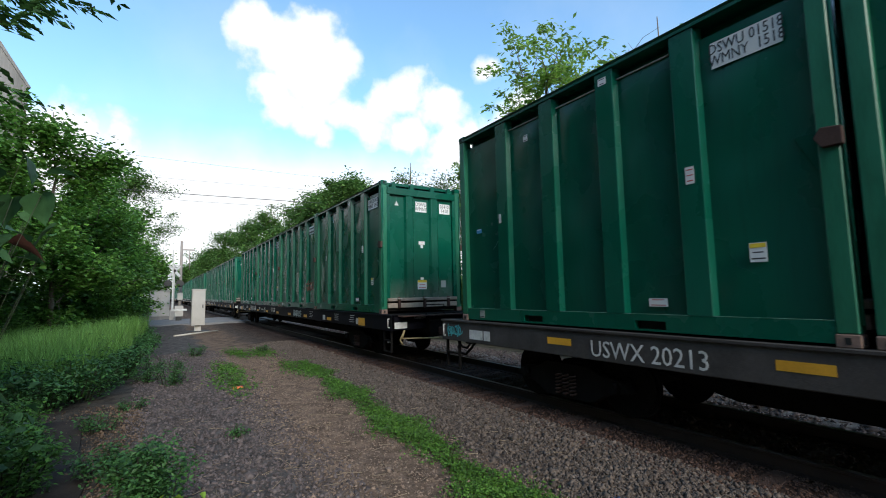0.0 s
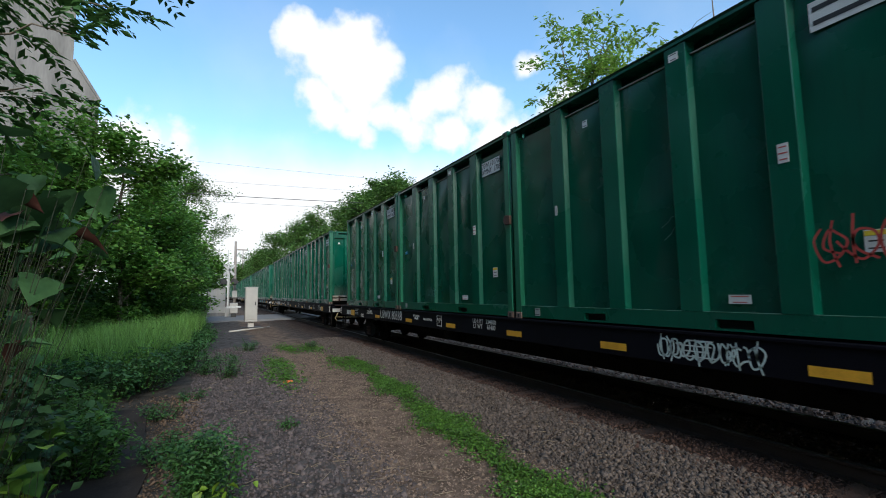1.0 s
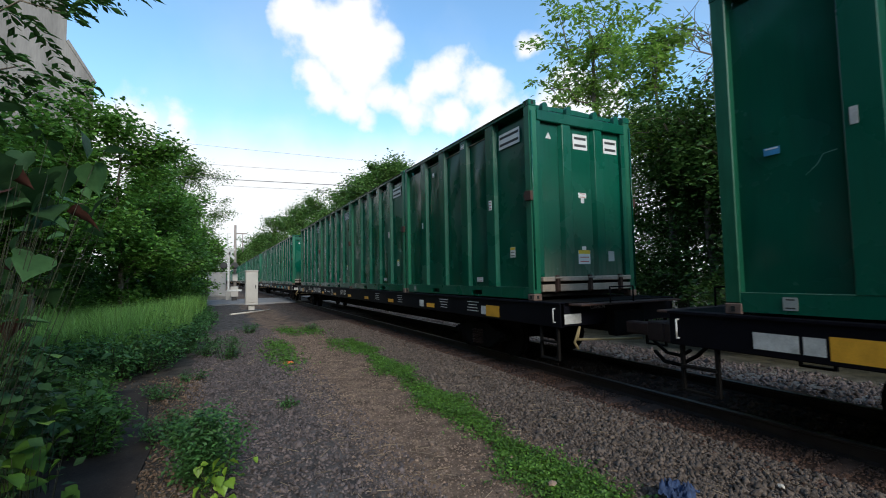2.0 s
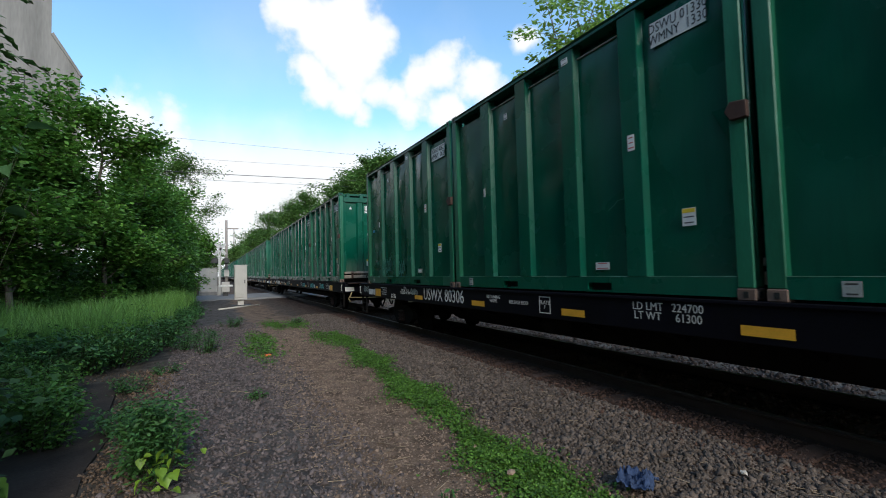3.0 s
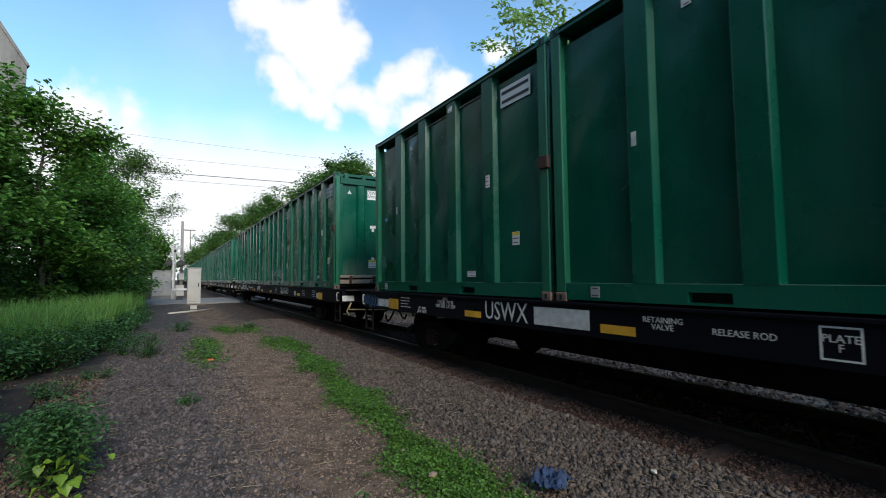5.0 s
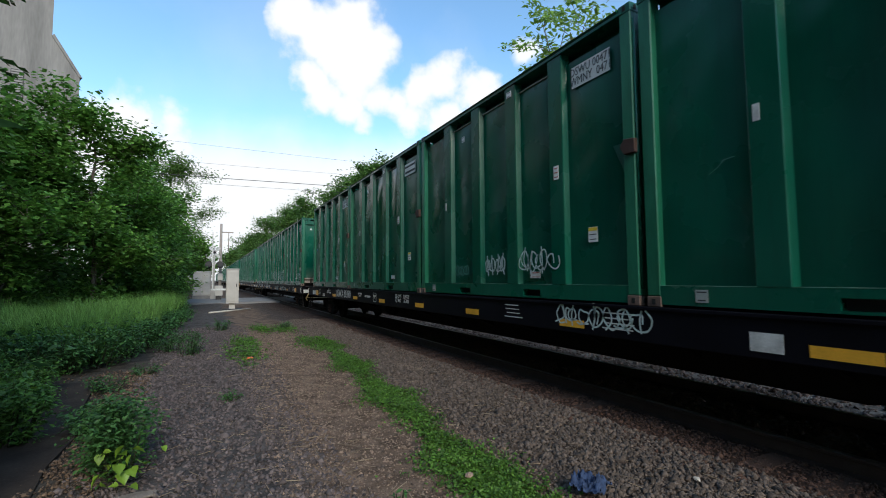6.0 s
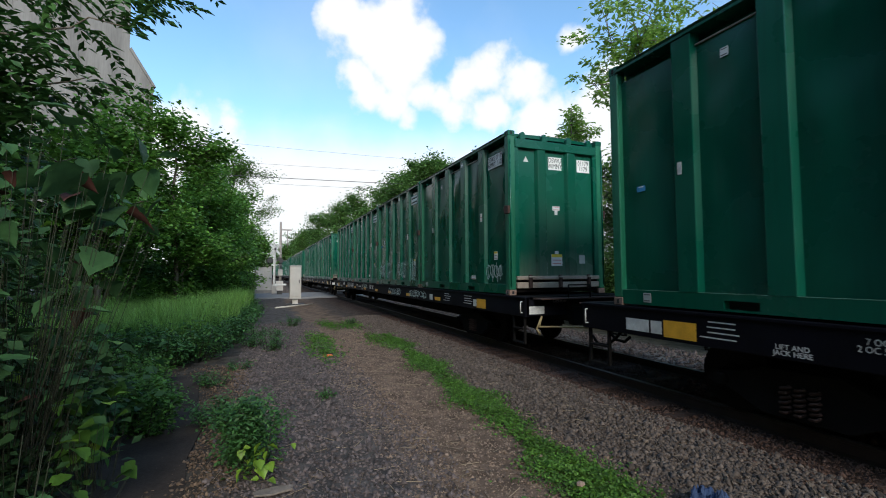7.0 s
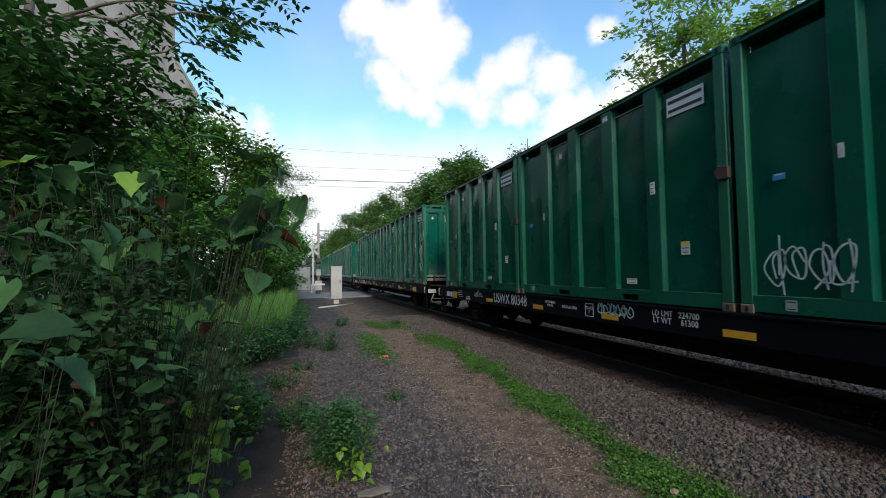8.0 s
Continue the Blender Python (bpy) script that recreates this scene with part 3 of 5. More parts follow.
build_track()


# ---- trash containers ----
def side_at(x, y, z):
    """A plane that faces -x: its x runs to -y, its y up."""
    return Matrix(((0, 0, -1, x), (-1, 0, 0, y), (0, 1, 0, z), (0, 0, 0, 1)))


def end_at(x, y, z):
    """A plane that faces -y."""
    return Matrix(((1, 0, 0, x), (0, 0, -1, y), (0, 1, 0, z), (0, 0, 0, 1)))


def plate(m, w, h, d=0.004):
    bm = add_box(bmesh.new(), -w / 2, w / 2, -h / 2, h / 2, 0, d)
    bm.transform(m)
    return bm


RIBS = (-1.83, -0.72, 0.41, 1.54)          # front edge of each broad hat rib
RIB_W = 0.37
BAYS = ((-2.86, -1.82), (-1.47, -0.71), (-0.36, 0.42), (0.77, 1.55), (1.90, 2.86))


def buckled(name, y0, y1, z0, z1, x, out, seed):
    """A sheet with slight dents, which faces out along x."""
    rng = np.random.default_rng(seed)
    ny, nz = 9, 23
    off = Vector(rng.uniform(0, 50, 3))
    V = []
    for i in range(nz):
        for j in range(ny):
            u, w = j / (ny - 1), i / (nz - 1)
            edge = min(1, 6 * u, 6 * (1 - u), 10 * w, 10 * (1 - w))
            dent = noise.noise(Vector((u * 1.5, w * 4.0, 0)) + off) * 0.03 + noise.noise(Vector((u * 3, w * 11, 4)) + off) * 0.009
            V.append((x + out * (0.008 + dent) * edge, y0 + (y1 - y0) * u, z0 + (z1 - z0) * w))
    F = []
    for i in range(nz - 1):
        for j in range(ny - 1):
            a = i * ny + j
            q = (a, a + 1, a + ny + 1, a + ny)
            q = q if out > 0 else q[::-1]
            F += [(q[0], q[1], q[2]), (q[0], q[2], q[3])]
    return tri_mesh(name, V, F, GREEN, True)


# dusty tan, made pale so that the light on the sloping ledge is painted in
PALE = material("dusty_lit_ledge", (0.34, 0.30, 0.25), 0.85, 0.0, 0.3, 6, 40, 0.2)


def container_meshes(variant):
    """The mesh data of one container, by part."""
    kit = []

    def put(name, bm, mat, label="", owner=None):
        me = bm if isinstance(bm, bpy.types.Mesh) else to_mesh(name, bm, mat)
        kit.append((name, me, label, owner))
    put("body", box(-1.17, 1.17, -2.88, 2.96, 0.12, 3.40, 0.02), GREEN)
    for s in (-1, 1):
        for k, (a, b) in enumerate(BAYS):
            put("side_panel", buckled("side_panel", a, b, 0.235, 3.40, s * 1.21, s, variant * 31 + k + (7 if s > 0 else 0)), GREEN)
        for y in RIBS:
            hat = [(s * 1.16, y - 0.012), (s * 1.30, y + 0.03), (s * 1.30, y + RIB_W - 0.05), (s * 1.16, y + RIB_W)]
            put("rib", prism(hat, "z", 0.232, 3.555, 0.008), GREEN, "broad green hat-shaped rib")
        for a, b in BAYS[1:4]:
            put("ledge", prism([(s * 1.06, 3.402), (s * 1.235, 3.385), (s * 1.235, 3.402), (s * 1.06, 3.46)], "y", a - 0.02, b + 0.02), PALE, "dusty ledge under the top rail, its lit look painted pale")
        rail = bmesh.new()
        x0, x1 = sorted((s * 1.18, s * 1.295))
        for a, b in zip((-2.86, -1.24, -0.82, 0.82, 1.24), (-1.24, -0.82, 0.82, 1.24, 2.86)):
            for c, d in ((0.03, 0.055), (0.055, 0.155), (0.155, 0.235)):
                if c != 0.055 or b - a > 0.5:
                    add_box(rail, x0, x1, a, b, c, d)
        bmesh.ops.remove_doubles(rail, verts=rail.verts[:], dist=1e-4)
        put("bottom_rail", rail, GREEN)
        # thin pale strip paints the sky light along the scuffed rail edge
        put("worn_edge", box(s * 1.282, s * 1.297, -2.85, 2.85, 0.2355, 0.241), WORNLIT, "scuffed edge of the bottom rail, painted pale for sky light")
        for a, b in ((-1.24, -0.82), (0.82, 1.24)):
            put("fork_pocket", box(s * 1.16, s * 1.20, a, b, 0.055, 0.155), HOLE, "black inside of fork pocket")
        put("top_rail", prism([(s * 1.00, 3.39), (s * 1.06, 3.39), (s * 1.06, 3.55), (s * 1.315, 3.56), (s * 1.315, 3.598), (s * 1.28, 3.615), (s * 1.00, 3.615)], "y", -2.9, 2.9), GREEN)
        for y in (-2.94, 2.94):
            put("corner_post", box(s * 1.13, s * 1.30, y - 0.085, y + 0.085, 0.12, 3.56, 0.012), CHALK)
            for z, mat in ((0.0, CASTING), (3.55, GREEN)):
                cast = box(s * 1.13, s * 1.305, y - 0.092, y + 0.092, z, z + 0.12, 0.01)
                put("corner_casting", cast, mat, "tan weathered corner casting" if z == 0 else "")
                if s < 0:
                    kit.append(("slot", to_mesh("slot", box(s * 1.3055, s * 1.31, y - 0.022, y + 0.022, z + 0.03, z + 0.09), HOLE), "dark casting slot", len(kit) - 1))
                    kit.append(("slot", to_mesh("slot", box(s * 1.20, s * 1.245, y - 0.098 if y < 0 else y + 0.094, y - 0.093 if y < 0 else y + 0.098, z + 0.03, z + 0.09), HOLE), "dark casting slot", len(kit) - 2))
        put("hinge_lug", prism([(-3.06, 1.80), (-2.90, 1.80), (-2.84, 1.90), (-2.90, 1.99), (-3.06, 1.97)], "x", s * 1.285, s * 1.345, 0.008), RUST, "rusty latch lug")
        put("lock_rod", rod((s * 1.27, -3.045, 0.2), (s * 1.27, -3.045, 3.45), 0.016, sides=6), GREEN, "locking rod along the door edge")
        put("gusset", prism([(-2.86, 1.55), (-2.86, 1.98), (-2.66, 1.98)], "x", s * 1.215, s * 1.25, 0.004), GREEN)
    put("roof_cover", prism([(-1.30, 3.60), (-1.33, 3.63), (-1.28, 3.655), (0, 3.70), (1.28, 3.655), (1.33, 3.63), (1.30, 3.60)], "y", -2.84, 2.84), GREEN, "low ridged cover over the open top")
    # the door end
    door = bmesh.new()
    add_box(door, -1.13, 1.13, -2.945, -2.885, 0.40, 3.34)
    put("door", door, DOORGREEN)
    d = len(kit) - 1
    for x in (-0.42, 0.40):
        hat = [(x - 0.16, -2.945), (x - 0.10, -3.025), (x + 0.10, -3.025), (x + 0.16, -2.945)]
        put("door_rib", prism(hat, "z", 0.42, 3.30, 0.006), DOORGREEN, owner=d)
    for x in (-1.09, 1.09):
        put("door_edge", box(x - 0.055, x + 0.055, -3.02, -2.945, 0.42, 3.30, 0.008), GREEN, owner=d)
    put("header", box(-1.13, 1.13, -3.04, -2.89, 3.30, 3.50, 0.012), GREEN)
    for x in (-0.92, -0.34, 0.34, 0.92):
        put("lifting_lug", prism([(x - 0.07, 3.49), (x + 0.07, 3.49), (x + 0.06, 3.62), (x + 0.03, 3.66), (x - 0.03, 3.66), (x - 0.06, 3.62)], "y", -3.035, -2.93, 0.006), GREEN)
    put("door_sill", box(-1.12, 1.12, -3.07, -2.93, 0.335, 0.42, 0.01), DIRTY, "grimy tan door sill")
    put("bumper_beam", box(-1.12, 1.12, -3.05, -2.95, 0.15, 0.28, 0.01), DIRTY, "grimy tan bumper beam")
    # near-black sheet that paints the shade behind the bumper
    put("sill_back", box(-1.13, 1.13, -2.96, -2.88, 0.06, 0.36), UNDER, "near-black sheet for the shade behind the bumper")
    for x in (-0.80, 0.0, 0.80):
        put("hinge", prism([(-3.12, 0.16), (-3.04, 0.12), (-3.04, 0.44), (-3.09, 0.45), (-3.12, 0.40)], "x", x - 0.035, x + 0.035, 0.006), RUST, "rusty hinge strap")
        put("hinge_pin", rod((x - 0.07, -3.11, 0.40), (x + 0.07, -3.11, 0.40), 0.02, sides=6), DIRTY)
    # rear wall
    put("rear_wall", box(-1.13, 1.13, 2.93, 2.985, 0.12, 3.5, 0.01), GREEN)
    for x in (-0.6, 0.0, 0.6):
        put("rear_rib", prism([(x - 0.13, 2.98), (x + 0.13, 2.98), (x + 0.07, 3.02), (x - 0.07, 3.02)], "z", 0.3, 3.4), GREEN)
    for _, me, _, _ in kit:
        me.transform(Matrix.Diagonal((1, 0.983, 1, 1)))
    return kit


def stickers(c, number, seed):
    """Plates, stickers and marks of one container."""
    rng = random.Random(seed)

    def sheet(name, m, w, h, mat, label="", bars=0, ink=INK):
        p = part(name, plate(m, w, h), mat, c, label)
        for k in range(bars):
            bw = w * rng.uniform(0.6, 0.82)
            part("print_bar", plate(m @ Matrix.Translation((0, h * (0.32 - 0.64 * k / max(1, bars - 1)), 0.004)), bw, h * 0.15 / bars + 0.003, 0.0015), ink, p)
        return p
    m = side_at(-1.245, -2.27, 3.13)
    p = sheet("number_plate", m, 0.68, 0.30, WHITE, "white plate with black lettering")
    me = end_at(-0.01, -2.897, 3.03)
    p2 = sheet("number_plate", me, 0.37, 0.30, WHITE, "white plate with black lettering")
    mf = end_at(0.80, -2.897, 3.03)
    p3 = sheet("number_plate", mf, 0.37, 0.30, WHITE, "white plate with black lettering")
    up = Matrix.Translation((0, 0, 0.0055))
    if number:
        lettering("lettering", "DSWU " + number + "\nWMNY  " + number[1:], 0.165, INK, p, m @ up, wide=0.77)
        lettering("lettering", "DSWU\nWMNY", 0.16, INK, p2, me @ up, wide=0.78)
        lettering("lettering", number + "\n" + number[1:], 0.16, INK, p3, mf @ up, wide=0.78)
    else:
        for q, w, mm in ((p, 0.62, m), (p2, 0.30, me), (p3, 0.30, mf)):
            for dz in (0.07, -0.07):
                part("print_bar", plate(mm @ Matrix.Translation((0, dz, 0.005)), w, 0.05, 0.0015), INK, q)
    sheet("sticker", side_at(-1.302, -1.63, 1.86 + rng.uniform(-0.05, 0.05)), 0.10, 0.20, WHITE, "small white sticker with red print", 3, REDINK)
    wy = -2.25 + rng.uniform(-0.08, 0.08)
    w = sheet("warning_sticker", side_at(-1.24, wy, 0.90), 0.16, 0.20, WHITE, "white and yellow warning sticker", 3)
    part("sticker_band", plate(side_at(-1.2455, wy, 0.97), 0.15, 0.045, 0.001), STICKYEL, w)
    sheet("sticker", side_at(-1.24, -1.08 + rng.uniform(-0.06, 0.06), 0.38), 0.24, 0.10, WHITE, "white sticker with red print", 2, REDINK)
    sheet("sticker", side_at(-1.24, 1.10 + rng.uniform(-0.05, 0.05), 3.12), 0.10, 0.11, WHITE, "small white square sticker", 2)
    sheet("sticker", side_at(-1.302, 1.75, 1.84), 0.06, 0.16, DULLWHITE, "narrow white sticker")
    sheet("sticker", side_at(-1.302, -0.52, 3.42), 0.13, 0.10, WHITE, "small white sticker on a rib", 2)
    sheet("sticker", side_at(-1.30, 2.34, 0.135), 0.13, 0.13, STICKGREY, "grey-white sticker on the bottom rail", 2)
    if rng.random() < 0.6:
        sheet("sticker", side_at(-1.24, 2.45, 1.70), 0.15, 0.08, STICKBLUE, "small blue sticker", 1, WHITE)
    t1 = sheet("sticker", end_at(0.0, -2.897, 1.98), 0.20, 0.10, WHITE, "white tee-shaped sticker", 2, REDINK)
    part("sticker_tail", plate(end_at(0.0, -2.898, 1.89), 0.08, 0.12), WHITE, t1)
    w2 = sheet("warning_sticker", end_at(0.0, -2.897, 0.78), 0.30, 0.26, WHITE, "white warning sticker with a yellow head", 3, REDINK)
    part("sticker_band", plate(end_at(0.0, -2.902, 0.88), 0.29, 0.07, 0.001), STICKYEL, w2)
    sheet("sticker", end_at(0.0, -2.897, 0.955), 0.10, 0.07, WHITE, "small white sticker")
    sheet("sticker", end_at(0.72, -2.897, 0.80), 0.16, 0.20, STICKGREY, "faded grey square sticker")
    tri = bmesh.new()
    tri.faces.new([tri.verts.new(end_at(-0.80, -2.900, 3.07) @ Vector(q)) for q in ((-0.07, -0.06, 0), (0.07, -0.06, 0), (0, 0.07, 0))])
    part("mark", tri, DULLWHITE, c, "small pale triangle mark")
    # scrapes and rust runs with shapes of their own
    for _ in range(rng.randint(2, 4)):
        y, z = rng.choice((-1.35, -0.3, 0.8, 2.0)) + rng.uniform(-0.2, 0.2), rng.uniform(0.5, 1.6)
        h = rng.uniform(0.03, 0.12)
        part("scrape", stroke_mesh("scrape", [[(-0.1, -h), (0.0, 0.0), (0.05, h), (0.16, h * 1.2)]], 0.007, side_at(-1.238, y, z), WORNLIT), None, c)


KITS = [container_meshes(v) for v in range(3)]
train = []          # things that ride along, with their places at the start


def make_container(variant, number, seed, label):
    c = thing("trash_container", label, "container", "containers on the train")
    made = []
    for name, me, lab, owner in KITS[variant]:
        made.append(part(name, me, None, made[owner] if owner is not None else c, lab))
    stickers(c, number, seed)
    return c


def make_far_container():
    c = thing("trash_container", "green ribbed steel trash container on a flatcar", "container", "containers on the train")
    part("body", box(-1.21, 1.21, -2.95, 2.98, 0.1, 3.6, 0.02), GREEN, c)
    for y in RIBS + (-2.98, 2.70):
        part("rib", prism([(-1.20, y), (-1.30, y + 0.03), (-1.30, y + RIB_W - 0.05), (-1.20, y + RIB_W)], "z", 0.1, 3.5), GREEN, c)
    part("top_rail", box(-1.31, 1.31, -2.9, 2.9, 3.5, 3.64, 0.01), GREEN, c)
    part("bottom_rail", box(-1.295, 1.295, -2.9, 2.9, 0.05, 0.285, 0.01), GREEN, c)
    for x in (-0.42, 0.40):
        part("door_rib", box(x - 0.12, x + 0.12, -3.02, -2.94, 0.42, 3.30), GREEN, c)
    part("door_sill", box(-1.12, 1.12, -3.05, -2.93, 0.12, 0.42, 0.01), DIRTY, c)
    return c


# ---- flatcars ----
DECK = 1.37


def make_truck():
    kit = []
    for s in (-1, 1):
        arch = [(-1.10, 0.52), (-0.98, 0.66), (-0.62, 0.70), (-0.40, 0.80), (0.40, 0.80), (0.62, 0.70), (0.98, 0.66), (1.10, 0.52), (0.72, 0.44), (0.42, 0.28), (-0.42, 0.28), (-0.72, 0.44)]
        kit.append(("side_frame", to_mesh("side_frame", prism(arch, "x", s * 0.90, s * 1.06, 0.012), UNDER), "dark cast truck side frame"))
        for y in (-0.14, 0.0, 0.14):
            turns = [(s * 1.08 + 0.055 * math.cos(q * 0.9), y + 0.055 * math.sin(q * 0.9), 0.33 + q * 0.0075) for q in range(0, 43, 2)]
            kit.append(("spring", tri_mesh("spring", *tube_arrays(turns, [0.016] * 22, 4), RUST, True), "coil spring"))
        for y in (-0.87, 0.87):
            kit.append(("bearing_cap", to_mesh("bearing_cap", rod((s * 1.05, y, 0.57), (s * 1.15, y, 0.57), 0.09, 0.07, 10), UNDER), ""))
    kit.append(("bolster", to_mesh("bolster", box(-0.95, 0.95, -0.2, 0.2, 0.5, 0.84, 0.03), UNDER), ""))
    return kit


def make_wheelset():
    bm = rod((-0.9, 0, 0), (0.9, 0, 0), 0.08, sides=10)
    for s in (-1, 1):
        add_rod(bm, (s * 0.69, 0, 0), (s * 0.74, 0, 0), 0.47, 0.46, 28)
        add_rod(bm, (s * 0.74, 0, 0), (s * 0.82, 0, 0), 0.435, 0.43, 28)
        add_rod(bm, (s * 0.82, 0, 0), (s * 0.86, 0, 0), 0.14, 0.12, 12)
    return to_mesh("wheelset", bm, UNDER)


TRUCK, WHEELSET = make_truck(), make_wheelset()
wheelsets = []


def flatcar_kit(paint):
    kit = []

    def put(name, bm, mat, label=""):
        kit.append((name, to_mesh(name, bm, mat), label))
    for s in (-1, 1):
        x0, x1 = sorted((s * 1.375, s * 1.29))
        put("side_sill", box(x0, x1, -12.75, 12.75, 0.965, DECK, 0.012), paint)
        put("sill_flange", box(min(s * 1.40, s * 1.2), max(s * 1.40, s * 1.2), -12.75, 12.75, DECK - 0.03, DECK - 0.002), paint)
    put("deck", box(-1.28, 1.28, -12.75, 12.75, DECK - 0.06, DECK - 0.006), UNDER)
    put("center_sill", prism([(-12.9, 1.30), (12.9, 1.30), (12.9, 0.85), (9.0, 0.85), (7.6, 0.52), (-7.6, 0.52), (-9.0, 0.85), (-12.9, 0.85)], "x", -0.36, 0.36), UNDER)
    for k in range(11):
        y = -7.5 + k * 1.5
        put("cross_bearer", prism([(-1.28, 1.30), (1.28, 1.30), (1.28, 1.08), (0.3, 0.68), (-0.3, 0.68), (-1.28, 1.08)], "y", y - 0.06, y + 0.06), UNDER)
    for e in (-1, 1):
        ya, yb = sorted((e * 12.75, e * 12.63))
        put("end_sill", box(-1.37, 1.37, ya, yb, 0.98, DECK - 0.01, 0.012), paint)
        put("end_platform", box(-1.2, 1.2, min(e * 12.75, e * 13.05), max(e * 12.75, e * 13.05), DECK - 0.05, DECK - 0.02, 0.006), RUST, "rusty end platform")
        put("coupler_shank", box(-0.11, 0.11, min(e * 12.6, e * 13.5), max(e * 12.6, e * 13.5), 0.82, 1.02, 0.02), RUST, "rusty coupler shank")
        put("coupler_knuckle", prism([(-0.17, e * 13.40), (0.17, e * 13.40), (0.2, e * 13.62), (0.08, e * 13.75), (-0.06, e * 13.68), (-0.2, e * 13.72)], "z", 0.76, 1.06, 0.02), RUST, "rusty coupler knuckle")
        put("striker", box(-0.36, 0.36, min(e * 12.75, e * 12.95), max(e * 12.75, e * 12.95), 0.78, 1.2, 0.03), UNDER)
        hose = bmesh.new()
        pts = [(0.42, 12.8, 0.92), (0.40, 13.05, 0.68), (0.36, 13.35, 0.50), (0.30, 13.65, 0.50), (0.24, 13.85, 0.62)]
        for a, b in zip(pts, pts[1:]):
            add_rod(hose, (-a[0] * e, e * a[1], a[2]), (-b[0] * e, e * b[1], b[2]), 0.028, sides=6)
        put("brake_hose", hose, UNDER, "black rubber brake hose")
        lever = bmesh.new()
        pts = [(-1.12, 12.86, 0.62), (-1.2, 12.86, 0.74), (-1.06, 12.84, 0.98), (-1.14, 12.86, 0.78), (0.05, 13.12, 0.74)]
        for a, b in zip(pts, pts[1:]):
            add_rod(lever, (-e * a[0], e * a[1], a[2]), (-e * b[0], e * b[1], b[2]), 0.02, sides=6)
        rail = bmesh.new()
        pts = [(-0.5, 12.98, DECK - 0.03), (-0.5, 12.98, DECK + 0.24), (0.05, 12.98, DECK + 0.24), (0.05, 12.98, DECK - 0.03)]
        for a, b in zip(pts, pts[1:]):
            add_rod(rail, (-e * a[0], e * a[1], a[2]), (-e * b[0], e * b[1], b[2]), 0.014, sides=6)
        put("grab_rail", rail, UNDER, "thin black grab rail")
        put("uncoupling_lever", lever, TAN, "tan painted uncoupling lever")
        for s in (-1, 1):
            step = bmesh.new()
            y0 = e * 12.62
            for y in (y0, y0 - e * 0.42):
                add_box(step, min(s * 1.30, s * 1.345), max(s * 1.30, s * 1.345), y - 0.02, y + 0.02, 0.42, 1.0)
            for z in (0.42, 0.70):
                add_box(step, min(s * 1.28, s * 1.36), max(s * 1.28, s * 1.36), min(y0, y0 - e * 0.42), max(y0, y0 - e * 0.42), z, z + 0.03)
            put("sill_step", step, UNDER, "steel sill step")
            grab = bmesh.new()
            for a, b in (((s * 1.42, y0, 1.05), (s * 1.42, y0, 1.27)), ((s * 1.42, y0, 1.05), (s * 1.37, y0, 1.05)), ((s * 1.42, y0, 1.27), (s * 1.37, y0, 1.27))):
                add_rod(grab, a, b, 0.011, sides=6)
            put("grab_iron", grab, DULLWHITE, "worn white grab iron")
    pipe = bmesh.new()
    add_rod(pipe, (-0.75, -11.5, 0.93), (-0.75, 11.5, 0.93), 0.025, sides=6)
    put("brake_pipe", pipe, UNDER)
    put("air_reservoir", rod((0.75, -2.0, 0.82), (0.75, -0.8, 0.82), 0.2, sides=12), UNDER)
    put("brake_cylinder", rod((-0.8, 3.0, 0.80), (-0.8, 3.7, 0.80), 0.16, sides=12), UNDER)
    return kit


CAR_KITS = {"black": flatcar_kit(BLACK), "old": flatcar_kit(OLDBLACK)}


